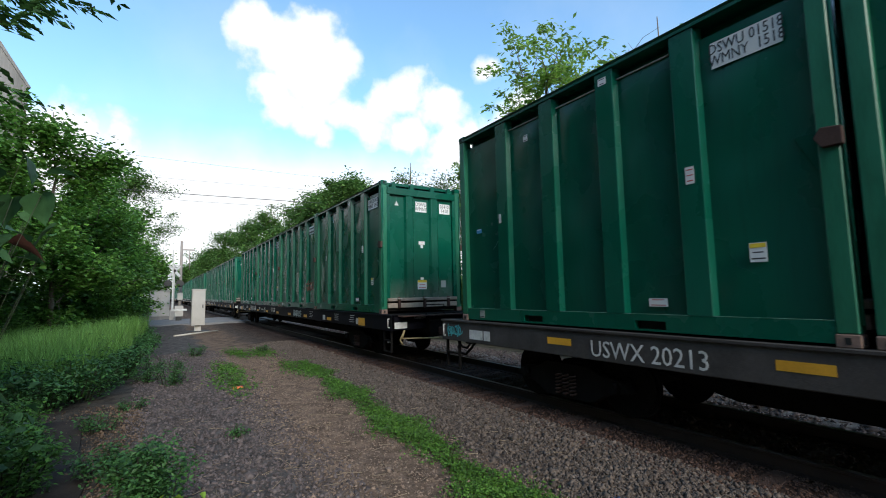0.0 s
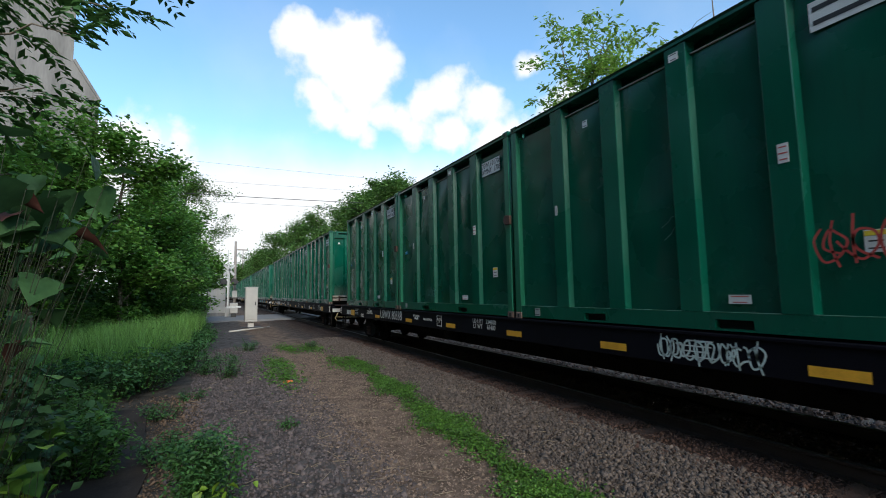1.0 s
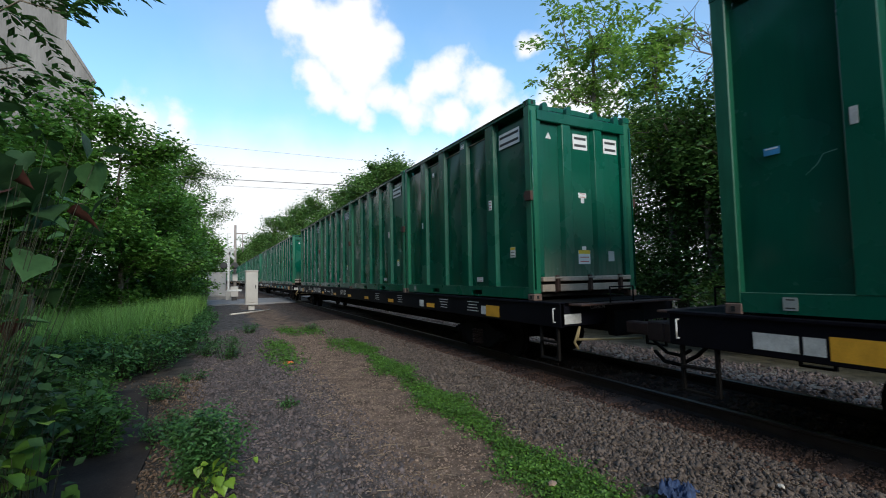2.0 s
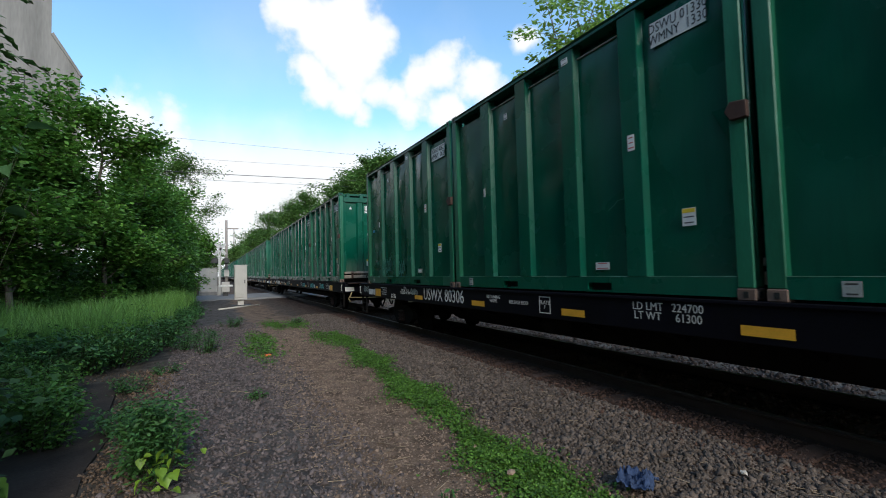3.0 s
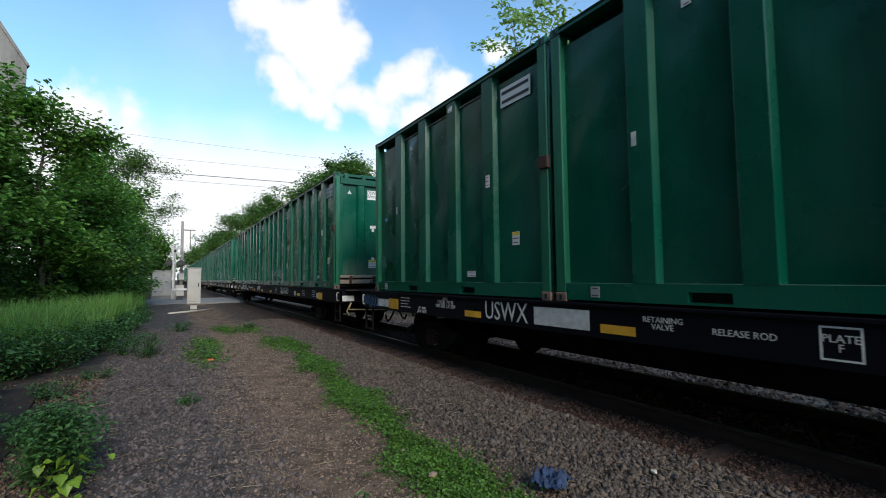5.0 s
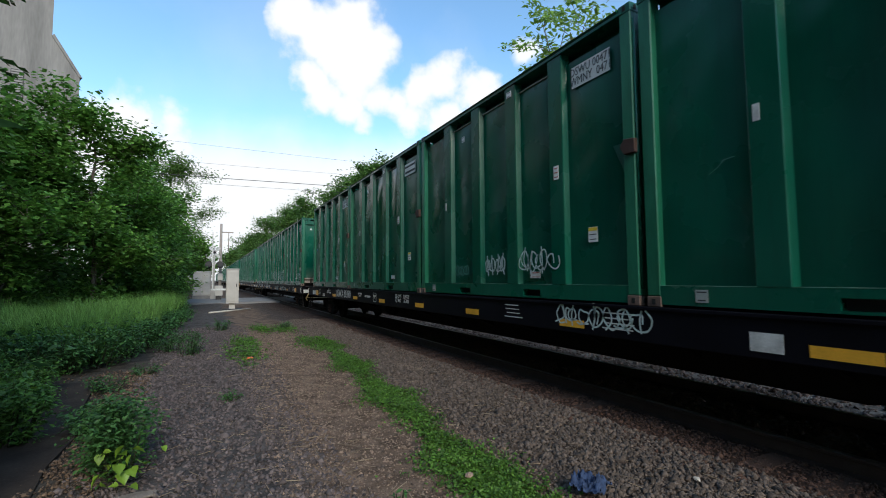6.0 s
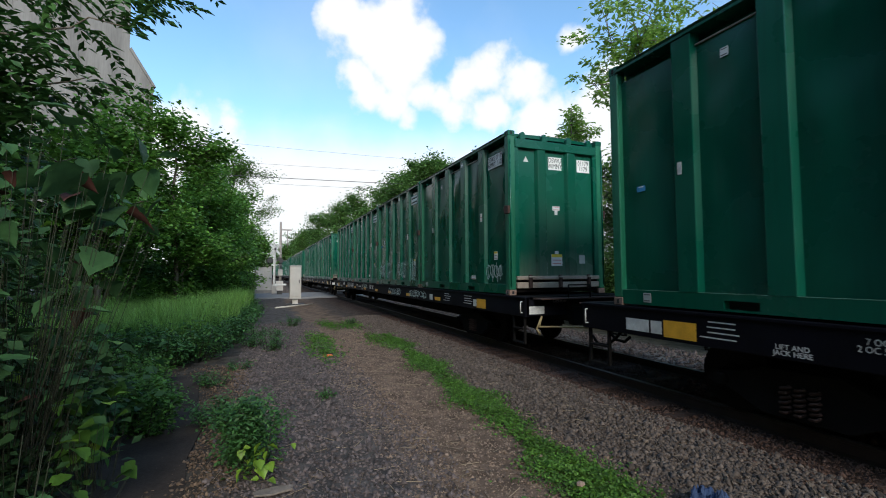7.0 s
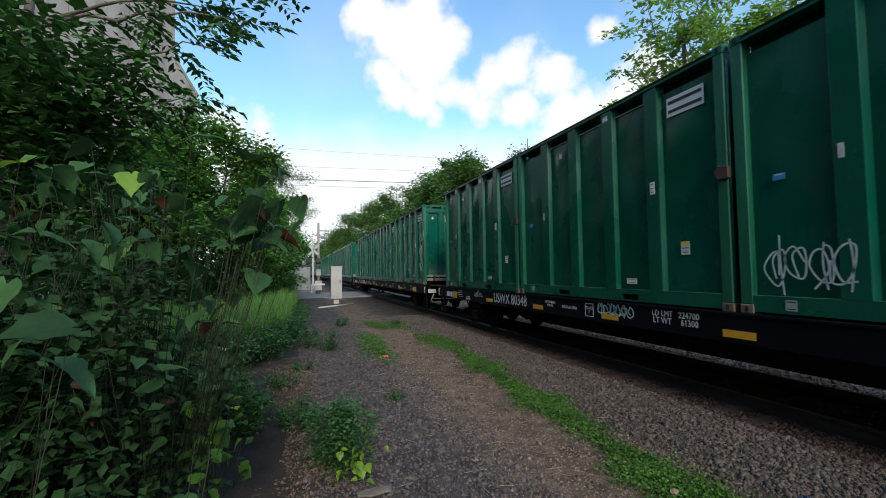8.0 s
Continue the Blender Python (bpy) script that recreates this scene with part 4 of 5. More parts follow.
def car_marks(c, number, old, seed):
    """Tape, stencils and writing along the near sill; y runs from the car's middle, +y to its rear."""
    rng = random.Random(seed)
    x = -1.376

    def mark(name, y, z, w, h, mat, label=""):
        return part(name, plate(side_at(x, y, z), w, h, 0.003), mat, c, label)
    for y in (-10.76, -7.4, -4.3, 6.54, 9.53) if old else (-10.76, -7.85, -4.92, -2.36, -0.02, 2.5, 5.06, 7.85, 10.89):
        end = abs(y) > 10
        mark("reflector", y, 1.12 if end else 1.17 if old else 1.09, 0.48 if end else 0.46, 0.22 if end else 0.10, YELLOW, "yellow reflective strip")
    for y, w in ((11.25, 0.18), (11.58, 0.41), (-10.42, 0.18), (-7.3, 0.27)):
        mark("white_panel", y, 1.12, w, 0.17, DULLWHITE, "faded white panel on the sill")
    rear = 12.12
    if old:
        lettering("car_number", number, 0.31, DULLWHITE, c, side_at(x - 0.003, 8.17, 1.115), "worn white stencilled lettering", 0.9)
    elif number:
        lettering("car_number", number, 0.40, DULLWHITE, c, side_at(x - 0.003, rear - 5.55, 1.175), "white stencilled lettering", 0.86)
    else:
        lettering("car_number", "USWX", 0.40, DULLWHITE, c, side_at(x - 0.003, rear - 5.1, 1.165), "white stencilled lettering", 0.86)
        mark("number_bar", rear - 6.2, 1.165, 0.95, 0.24, DULLWHITE, "worn unreadable number")
    if not old:
        bm = bmesh.new()
        for a, b, cc, d in ((-0.13, 0.13, 0.115, 0.13), (-0.13, 0.13, -0.13, -0.115), (-0.13, -0.115, -0.115, 0.115), (0.115, 0.13, -0.115, 0.115)):
            add_box(bm, a, b, cc, d, 0, 0.003)
        bm.transform(side_at(x, rear - 9.02, 1.17))
        part("plate_frame", bm, DULLWHITE, c, "white stencilled square")
        lettering("stencil", "PLATE\nF", 0.085, DULLWHITE, c, side_at(x - 0.003, rear - 9.02, 1.17))
        light = {"USWX 80338": ("224600", "61400")}.get(number, ("224700", "61300"))
        lettering("stencil", "LD LMT   " + light[0] + "\nLT WT     " + light[1], 0.135, DULLWHITE, c, side_at(x - 0.003, rear - 11.1, 1.20), "white weight stencil", 0.92)
        lettering("stencil", "RETAINING\nVALVE", 0.085, DULLWHITE, c, side_at(x - 0.003, rear - 7.6, 1.20))
        lettering("stencil", "RELEASE ROD", 0.085, DULLWHITE, c, side_at(x - 0.003, rear - 8.35, 1.17))
        lettering("stencil", "LIFT AND\nJACK HERE", 0.075, DULLWHITE, c, side_at(x - 0.003, 9.58, 1.06))
        lettering("stencil", "SPRG\n7 OC 05   7 IC 05\n2 OC 5353  2 IC 5354", 0.085, DULLWHITE, c, side_at(x - 0.003, 8.71, 1.24), "white spring stencil", 0.86)
    for y in (-3.6, -5.7) if old else (10.34, -3.6, -5.7, -8.6, -10.0):
        for k in range(4):
            mark("stencil_bar", y + rng.uniform(-0.04, 0.04), 1.27 - k * 0.062, rng.uniform(0.32, 0.48), 0.015, DULLWHITE, "small unreadable stencil line")
    for word, wx in (("CUSHION", -0.56), ("UNIT", -0.20)):
        lettering("end_stencil", word, 0.085, DULLWHITE, c, end_at(wx, -12.757, 1.27), "white stencilled lettering on the end sill", 0.9)
    part("white_panel", plate(end_at(-1.12, -12.756, 1.10), 0.36, 0.16, 0.003), DULLWHITE, c, "faded white panel on the end sill")


def make_flatcar(number, old, seed, marked=True):
    label = "faded grey-black steel flatcar with worn sill lettering" if old else "black steel flatcar with yellow reflective strips"
    c = thing("flatcar", label, "flatcar", "flatcars of the train")
    for name, me, lab in CAR_KITS["old" if old else "black"]:
        part(name, me, None, c, lab)
    if marked:
        car_marks(c, number, old, seed)
    for y in (-9.7, 9.7):
        t = part("truck", to_mesh("truck", box(-0.3, 0.3, -0.3, 0.3, 0.7, 0.86, 0.02), UNDER), UNDER, c)
        t.matrix_basis = pose(0, y, 0)
        for name, me, lab in TRUCK:
            part(name, me, None, t, lab)
        for dy in (-0.87, 0.87):
            w = part("wheelset", WHEELSET, UNDER, t, "dark steel wheels on an axle")
            w.matrix_basis = pose(0, dy, RAIL_TOP + 0.435)
            if marked:
                wheelsets.append((w, dy))
    return c


# front of the first container of each car, in metres along the track at the start
FRONTS = [-16.75, 11.13, 38.57, 66.33, 93.65, 120.87] + [148.2 + 27.4 * k for k in range(9)]
NUMBERS = {0: ("USWX 20213", True), 1: ("USWX 80338", False), 2: ("USWX 80306", False), 3: ("", False), 4: ("USWX 80390", False), 5: ("USWX 80348", False), 6: ("", False)}
PLATES = {(4, 1): "00471", (0, 3): "01518", (1, 0): "01410", (1, 2): "01708", (1, 3): "00659", (2, 2): "01330", (2, 3): "00621", (3, 0): "01653", (4, 0): "01626", (4, 3): "00925", (5, 0): "01179"}
PITCH = 6.05
LABELS = ("green ribbed steel trash container on a flatcar", "glossy green steel trash container with dented panels", "green steel trash container with worn paint and stickers")


def tag_on(c, colour, seed, n, w, h, y, z, x=-1.31, width=0.022):
    part("graffiti", stroke_mesh("graffiti", scrawl(seed, n, w, h), width, side_at(x, y, z), colour), None, c, "sprayed graffiti scrawl")["kind"] = "stuff"


GRAFFITI = {(5, 0): [(FAINT, 12, 3, 0.4, 0.3, 2.3, 0.48), (SPRAY, 22, 4, 0.70, 0.37, -2.29, 0.52)],
            (5, 1): [(SPRAY, 13, 4, 0.95, 0.56, 2.12, 0.62), (SPRAY, 23, 3, 0.5, 0.85, 1.05, 0.62), (SPRAY, 24, 4, 1.0, 0.6, -0.95, 0.66), (SPRAY, 25, 3, 0.62, 0.75, -2.3, 0.62)],
            (1, 2): [(FAINT, 14, 3, 0.6, 0.2, 0.6, 0.5)], (2, 3): [(FAINT, 15, 4, 0.75, 0.42, 1.15, 0.56), (FAINT, 16, 3, 0.45, 0.4, -0.02, 0.48)],
            (4, 1): [(SPRAY, 17, 4, 0.62, 0.32, -0.05, 0.56), (SPRAY, 18, 4, 0.85, 0.36, -1.2, 0.6), (FAINT, 27, 3, 0.5, 0.25, 1.1, 0.48)],
            (3, 3): [(FAINT, 19, 3, 0.24, 0.36, 2.42, 0.70)], (1, 1): [(REDINK, 20, 4, 0.9, 0.4, -2.3, 0.9)]}


def build_train():
    far = None
    far_car = None
    for k, front in enumerate(FRONTS):
        mid = front + 2 * PITCH - 0.05
        if k <= 6:
            number, old = NUMBERS[k]
            car = make_flatcar(number, old, k)
            for y, z, w, h, col, n in {1: [(-3.7, 1.16, 1.2, 0.28, SPRAY, 8)], 3: [(12.2, 1.14, 0.9, 0.30, SPRAYBLUE, 6), (1.4, 1.16, 0.9, 0.2, FAINT, 6)], 4: [(-5.35, 1.2, 1.5, 0.28, SPRAY, 7)],
                                       2: [(12.05, 1.2, 0.5, 0.2, STICKGREY, 4), (8.12, 1.22, 0.42, 0.15, STICKGREY, 4)], 5: [(2.35, 1.22, 0.95, 0.22, SPRAY, 6), (-3.1, 1.14, 1.7, 0.24, SPRAY, 6), (-6.0, 1.15, 1.8, 0.22, SPRAY, 5)], 0: [(12.3, 1.16, 0.5, 0.2, SPRAYTEAL, 4)]}.get(k, []):
                part("graffiti", stroke_mesh("graffiti", scrawl(k * 7 + int(w * 10), n, w, h), 0.022, side_at(-1.381, y, z), col), None, car, "sprayed graffiti scrawl")["kind"] = "stuff"
            if k == 3:
                for q in range(3):
                    part("graffiti", stroke_mesh("graffiti", scrawl(60 + q, 4, 0.75, 0.22), 0.03, side_at(-1.381, -9.0 + q * 2.3, 1.15), SPRAYTEAL), None, car, "sprayed teal graffiti")["kind"] = "stuff"
        elif far_car is None:
            car = far_car = make_flatcar("", False, 99, marked=False)
        else:
            car = copy_thing(far_car, far_car.matrix_basis)
        train.append((car, mid, 0.0))
        for j in range(4):
            y = front + 3.02 + PITCH * j
            if k <= 6:
                v = (k * 4 + j * 5) % 3
                c = make_container(v, PLATES.get((k, j)), k * 10 + j, LABELS[(k + j) % 3])
                for g in GRAFFITI.get((k, j), []):
                    tag_on(c, *g)
            elif far is None:
                c = far = make_far_container()
            else:
                c = copy_thing(far, far.matrix_basis)
            train.append((c, y, DECK))


build_train()


# ---- plants ----
def tree(name, at, height, crown_r, crown_z, leaves, leaf, mat, seed, label, limbs=9, bare=0.3, trunk_r=0.16, aspect=0.55, spread=0.42, category="tree", group="", frond=False, crown_h=None):
    """A tapered trunk, limbs, twigs and a crown of leaves in uneven clumps."""
    rng = np.random.default_rng(seed)
    t = thing(name, label, category, group, at=pose(at[0], at[1], -0.05))
    top = np.array([rng.normal(0, 0.1) * height * 0.3, rng.normal(0, 0.1) * height * 0.3, height * 0.93])
    path = bend((0, 0, 0), top, rng, 8, 0.03)
    me = tri_mesh("trunk", *tube_arrays(path, np.linspace(trunk_r, trunk_r * 0.12, 8), 8), BARK, True)
    part("trunk", me, BARK, t)
    ch = crown_h or (height - crown_z) * 1.05
    tips, twigs = [], []
    for k in range(limbs):
        f = rng.uniform(bare, 0.92)
        p = path[min(7, int(f * 7))] * (1 - (f * 7) % 1) + path[min(7, int(f * 7) + 1)] * ((f * 7) % 1)
        az = k * 2.4 + rng.uniform(-0.5, 0.5)
        reach = crown_r * rng.uniform(0.6, 1.05) * (1.0 - 0.6 * max(0, f - 0.55) / 0.45)
        end = p + np.array([np.cos(az) * reach, np.sin(az) * reach, rng.uniform(0.1, 0.45) * reach + 0.05 * ch])
        end[2] = min(end[2], height)
        limb = bend(p, end, rng, 6, 0.1)
        part("limb", tri_mesh("limb", *tube_arrays(limb, np.linspace(trunk_r * 0.42 * (1.1 - f), 0.012, 6), 6), BARK, True), BARK, t)
        for q in range(9):
            i = rng.integers(1, 6)
            a = limb[i]
            b = a + rng.normal(0, 1, 3) * np.array([0.28, 0.28, 0.22]) * crown_r + np.array([0, 0, 0.08 * crown_r])
            tw = bend(a, b, rng, 4, 0.1)
            twigs.append(tube_arrays(tw, np.linspace(0.02, 0.006, 4), 4))
            tips.append(tw[-1])
            tips.append(tw[-2])
    tips = np.array(tips)
    if len(twigs):
        part("branchwork", tri_mesh("branchwork", *merge(twigs), BARK), BARK, t)
    pick = rng.integers(0, len(tips), leaves)
    sig = spread * rng.uniform(0.5, 1.2, len(tips))
    if frond:
        base = tips[pick] + rng.normal(0, 1, (leaves, 3)) * sig[pick][:, None] * 0.6
        V, F = fronds(base, rng, leaf)
    else:
        P = tips[pick] + rng.normal(0, 1, (leaves, 3)) * sig[pick][:, None] * np.array([1, 1, 0.62])
        P = P[P[:, 2] > 0.15]
        V, F = leaf_arrays(P, rng, leaf, aspect)
    part("crown", tri_mesh("crown", V, F, mat), mat, t)
    return t


def fronds(base, rng, long, way=None, pairs=6, leaflet=0.36):
    """Compound leaves: paired leaflets along a drooping stalk."""
    n = len(base)
    az = rng.uniform(0, 6.28, n)
    d = np.stack([np.cos(az), np.sin(az), rng.normal(-0.1, 0.3, n)], 1) if way is None else way
    d = unit(d)
    L = long * rng.uniform(0.7, 1.2, n)
    side = unit(np.cross(d, np.array([[0, 0, 1.0]])))
    out = []
    for k in range(pairs):
        f = 0.2 + 0.8 * k / (pairs - 1)
        p = base + d * (L * f)[:, None] - np.array([0, 0, 1.0]) * (L * 0.35 * f * f)[:, None]
        for s in (-1, 1):
            w = side * s + d * 0.55 - np.array([[0, 0, 0.35]]) + rng.normal(0, 0.15, (n, 3))
            out.append(leaf_arrays(p, rng, long * leaflet * (1 - 0.45 * abs(f - 0.5)), 0.42, way=w))
    return merge(out)


def bush(name, at, r, h, leaves, leaf, mat, seed, label, category="bush", group="", aspect=0.5, stems=14):
    rng = np.random.default_rng(seed)
    b = thing(name, label, category, group, at=pose(at[0], at[1], -0.03))
    tubes, tips = [], []
    for k in range(stems):
        az, rr = rng.uniform(0, 6.28), r * np.sqrt(rng.uniform(0, 1))
        foot = np.array([np.cos(az) * rr * 0.6, np.sin(az) * rr * 0.6, 0])
        tip = np.array([np.cos(az) * rr * 1.1, np.sin(az) * rr * 1.1, h * rng.uniform(0.55, 1.0) * (1 - 0.35 * (rr / r) ** 2)])
        w = bend(foot, tip, rng, 5, 0.05)
        tubes.append(tube_arrays(w, np.linspace(0.012, 0.004, 5), 4))
        tips += [w[1], w[2], w[3], w[4], w[4]]
    tips = np.array(tips)
    part("branchwork", tri_mesh("branchwork", *merge(tubes), STEM), STEM, b)["kind"] = "stuff"
    pick = rng.integers(0, len(tips), leaves)
    P = tips[pick] + rng.normal(0, 1, (leaves, 3)) * np.array([0.12, 0.12, 0.09]) * (r + 0.35 * h)
    P = P[P[:, 2] > 0.03]
    part("foliage", tri_mesh("foliage", *leaf_arrays(P, rng, leaf, aspect), mat), mat, b)
    return b


def blades(name, x, y, h, mat, label, seed, width=0.008, lean=0.35, category="grass"):
    rng = np.random.default_rng(seed)
    n = len(x)
    z = ground_height(x, y) - 0.01
    hh = np.asarray(h) * rng.uniform(0.5, 1.25, n)
    az = rng.uniform(0, 6.28, n)
    d = np.stack([np.cos(az), np.sin(az), np.zeros(n)], 1)
    s = np.stack([-np.sin(az), np.cos(az), np.zeros(n)], 1) * width
    P = np.stack([x, y, z], 1)
    bent = rng.uniform(0.2, 1.0, n)[:, None] * lean
    mid = P + d * bent * hh[:, None] * 0.3 + np.array([0, 0, 0.6]) * hh[:, None]
    tip = P + d * bent * hh[:, None] + np.array([0, 0, 1.0]) * hh[:, None]
    V = np.stack([P - s, P + s, mid + s * 0.8, mid - s * 0.8, tip], 1).reshape(-1, 3)
    k = np.arange(n)[:, None] * 5
    F = np.concatenate([k + np.array([[0, 1, 2]]), k + np.array([[0, 2, 3]]), k + np.array([[3, 2, 4]])], 1).reshape(-1, 3)
    tagged(new(name, tri_mesh(name, V, F, mat)), label, category, kind="stuff")


def clover(name, x, y, size, label, seed):
    """Small broad leaves close over the ground, three to a stalk, in uneven cushions."""
    rng = np.random.default_rng(seed)
    lump = 0.5 + 0.5 * np.sin(x * 9.0 + np.sin(y * 7.0)) * np.sin(y * 8.0 + 2 * np.sin(x * 5.0))
    z = ground_height(x, y) + rng.uniform(0.005, 0.03, len(x)) + 0.045 * lump * rng.uniform(0.3, 1.0, len(x))
    P = np.stack([x, y, z], 1)
    sets = []
    for k in range(3):
        az = rng.uniform(0, 2 * np.pi, len(x))
        sets.append(leaf_arrays(P, rng, size, 0.75, way=np.stack([np.cos(az), np.sin(az), rng.normal(0.15, 0.35, len(x))], 1)))
    tagged(new(name, tri_mesh(name, *merge(sets), CLOVER)), label, "clover", kind="stuff")


def build_plants():
    rng = np.random.default_rng(77)
    # trees on the left of the dirt track
    left = [(-5.6, 20.5, 8.0, 2.5, 1.6, 15000, 0.19), (-3.5, 22.0, 9.6, 1.8, 1.8, 15000, 0.18), (-7.8, 15.5, 6.4, 2.4, 1.0, 12000, 0.19), (-3.7, 31.0, 9.0, 1.7, 2.0, 10000, 0.22), (-2.9, 27.0, 6.6, 1.6, 1.2, 8000, 0.2),
            (-7.6, 27.0, 9.0, 2.6, 1.6, 8000, 0.28), (-2.4, 37.0, 8.0, 1.8, 1.5, 7000, 0.25), (-9.5, 20.0, 7.4, 2.8, 1.4, 10000, 0.22), (-1.0, 49.0, 5.6, 1.9, 1.4, 5500, 0.26), (-4.6, 40.0, 8.6, 2.2, 2.0, 7000, 0.27), (-3.1, 29.0, 8.2, 1.9, 1.2, 12000, 0.2), (-2.5, 33.5, 6.8, 1.6, 1.0, 9000, 0.2), (-5.2, 18.2, 6.2, 1.9, 0.8, 11000, 0.17)]
    for k, (x, y, h, r, cz, n, s) in enumerate(left):
        tree("maple_tree", (x, y), h, r, cz, n, s, MAPLE, 100 + k, "young maple tree with dense dark green leaves", limbs=13, bare=0.12, trunk_r=0.11, aspect=0.8, spread=0.40, group="maples beside the track")
    tree("thin_tree", (-2.9, 51.0), 15.0, 3.2, 6.0, 16000, 0.22, FAR, 131, "tall airy tree with thin grey-green foliage", limbs=14, bare=0.3, trunk_r=0.2, spread=0.5)
    # trees behind the train
    tree("walnut_tree", (14.6, 13.2), 13.3, 2.7, 5.5, 6000, 0.27, WALNUT, 141, "tall open walnut tree with light green leaves", limbs=12, bare=0.35, trunk_r=0.24, spread=0.26, aspect=0.42)
    tree("walnut_tree", (15.0, 19.8), 11.4, 1.6, 5.5, 4200, 0.27, WALNUT, 142, "walnut tree with light green leaves", limbs=10, bare=0.35, trunk_r=0.2, spread=0.26, aspect=0.42)
    tree("walnut_tree", (14.8, 10.6), 11.6, 1.7, 5.5, 2200, 0.27, WALNUT, 143, "slender walnut tree with light green leaves", limbs=10, bare=0.35, trunk_r=0.18, spread=0.26, aspect=0.42)
    dense = [(14.2, 9.0, 7.9, 2.7), (13.6, 5.4, 8.2, 2.7), (15.2, 2.0, 9.4, 2.9), (16.6, 11.6, 8.0, 2.8), (15.4, -2.0, 9.5, 3.0), (17.4, 6.5, 8.4, 3.0), (16.8, 16.5, 8.5, 3.0), (15.5, 24.5, 8.5, 2.8)]
    for k, (x, y, h, r) in enumerate(dense):
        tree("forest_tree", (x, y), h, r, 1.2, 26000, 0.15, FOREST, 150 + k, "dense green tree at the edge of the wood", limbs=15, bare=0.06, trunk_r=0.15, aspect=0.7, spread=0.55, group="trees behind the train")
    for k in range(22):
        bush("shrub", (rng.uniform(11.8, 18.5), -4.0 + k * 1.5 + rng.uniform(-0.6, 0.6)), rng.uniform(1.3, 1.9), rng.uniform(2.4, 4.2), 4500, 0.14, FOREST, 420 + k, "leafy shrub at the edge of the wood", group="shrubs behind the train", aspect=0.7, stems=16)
    # trees out of view, added to block sky light and reflections on the containers
    for k in range(9):
        x, y = -6.8 - 1.6 * (k % 2), -33.0 + k * 3.9
        tree("verge_tree", (x - 2.0, y), 15.0 if y > -6 else 9.0, 3.4, 1.0, 8000, 0.55, MAPLE, 450 + k, "dense tree out of view, added to shade the containers' near side", limbs=10, bare=0.06, trunk_r=0.16, aspect=0.8, spread=0.6, group="trees lining the verge")
    for k, (x, y) in enumerate(((-13.5, 16.5), (-14.8, 21.0), (-17.0, 25.5), (-19.5, 30.0))):
        tree("verge_tree", (x, y), 14.0, 3.3, 1.0, 6000, 0.5, MAPLE, 490 + k, "dense tree out of view, added to shade the containers' near side", limbs=10, bare=0.06, trunk_r=0.16, aspect=0.8, spread=0.7, group="trees lining the verge")
    for k in range(6):
        tree("verge_tree", (-10.5 - 2.0 * (k % 2), 2.0 + k * 3.0), 14.5, 3.3, 1.0, 7000, 0.5, MAPLE, 470 + k, "dense tree out of view, added to shade the containers' near side", limbs=10, bare=0.06, trunk_r=0.16, aspect=0.8, spread=0.6, group="trees lining the verge")
    tree("bare_tree", (16.2, 8.8), 13.6, 2.6, 8.0, 60, 0.2, FAR, 170, "dead tree with bare grey branches", limbs=13, bare=0.5, trunk_r=0.14)
    row = [(14.5, 27.7, 12.0, 1.7, 1500, 0.16), (15.0, 41.0, 13.9, 3.4, 6000, 0.28), (15.0, 50.0, 14.2, 3.4, 5000, 0.32), (15.5, 60.0, 15.2, 3.6, 4500, 0.36), (16.0, 81.0, 17.2, 4.5, 4000, 0.42),
           (16.0, 100.0, 19.4, 5.0, 4000, 0.46), (17.0, 130.0, 20.0, 6.0, 3600, 0.55), (17.0, 170.0, 19.5, 7.0, 3500, 0.65), (17.0, 215.0, 21.0, 8.0, 3200, 0.8), (14.0, 270.0, 20.0, 9.0, 3000, 1.0)]
    for k, (x, y, h, r, n, s) in enumerate(row):
        tree("roadside_tree", (x, y), h * (0.95 if k else 1.0), r * (0.9 if k else 1.0), h * 0.35, int(n * (2.6 if k else 1.0)), s * 1.1, FAR, 180 + k, "full green tree behind the train", limbs=16, bare=0.3, trunk_r=0.2, spread=0.15 * r, group="trees along the line")
    for k, (x, y, h, r) in enumerate([(-6.0, 75.0, 9.0, 3.2), (-7.0, 105.0, 11.0, 4.0), (-5.0, 150.0, 10.0, 4.0), (-7.0, 210.0, 12.0, 5.0), (-2.0, 290.0, 12.0, 6.0)]):
        tree("roadside_tree", (x, y), h, r, h * 0.25, 2600, 0.3 + y * 0.002, FAR, 200 + k, "full green tree beyond the crossing", limbs=11, bare=0.15, trunk_r=0.2, spread=0.2 * r, group="trees along the line")
    # undergrowth on the left
    for k in range(14):
        y = 20.0 + 1.6 * k
        bush("shrub", (-3.6 - rng.uniform(0.3, 3.2) + 0.05 * (y - 20), y), rng.uniform(0.8, 1.3), rng.uniform(1.3, 2.3), 1300, 0.15, MAPLE, 300 + k, "leafy green shrub in the undergrowth", group="shrubs by the track", aspect=0.75, stems=16)
    for k in range(12):
        bush("shrub", (-2.6 - 0.62 * k + rng.uniform(-0.3, 0.3), 27.0 + rng.uniform(-2.0, 6.0)), rng.uniform(1.0, 1.5), rng.uniform(2.2, 3.4), 1500, 0.18, MAPLE, 520 + k, "leafy green shrub in the undergrowth", group="shrubs by the track", aspect=0.75, stems=16)
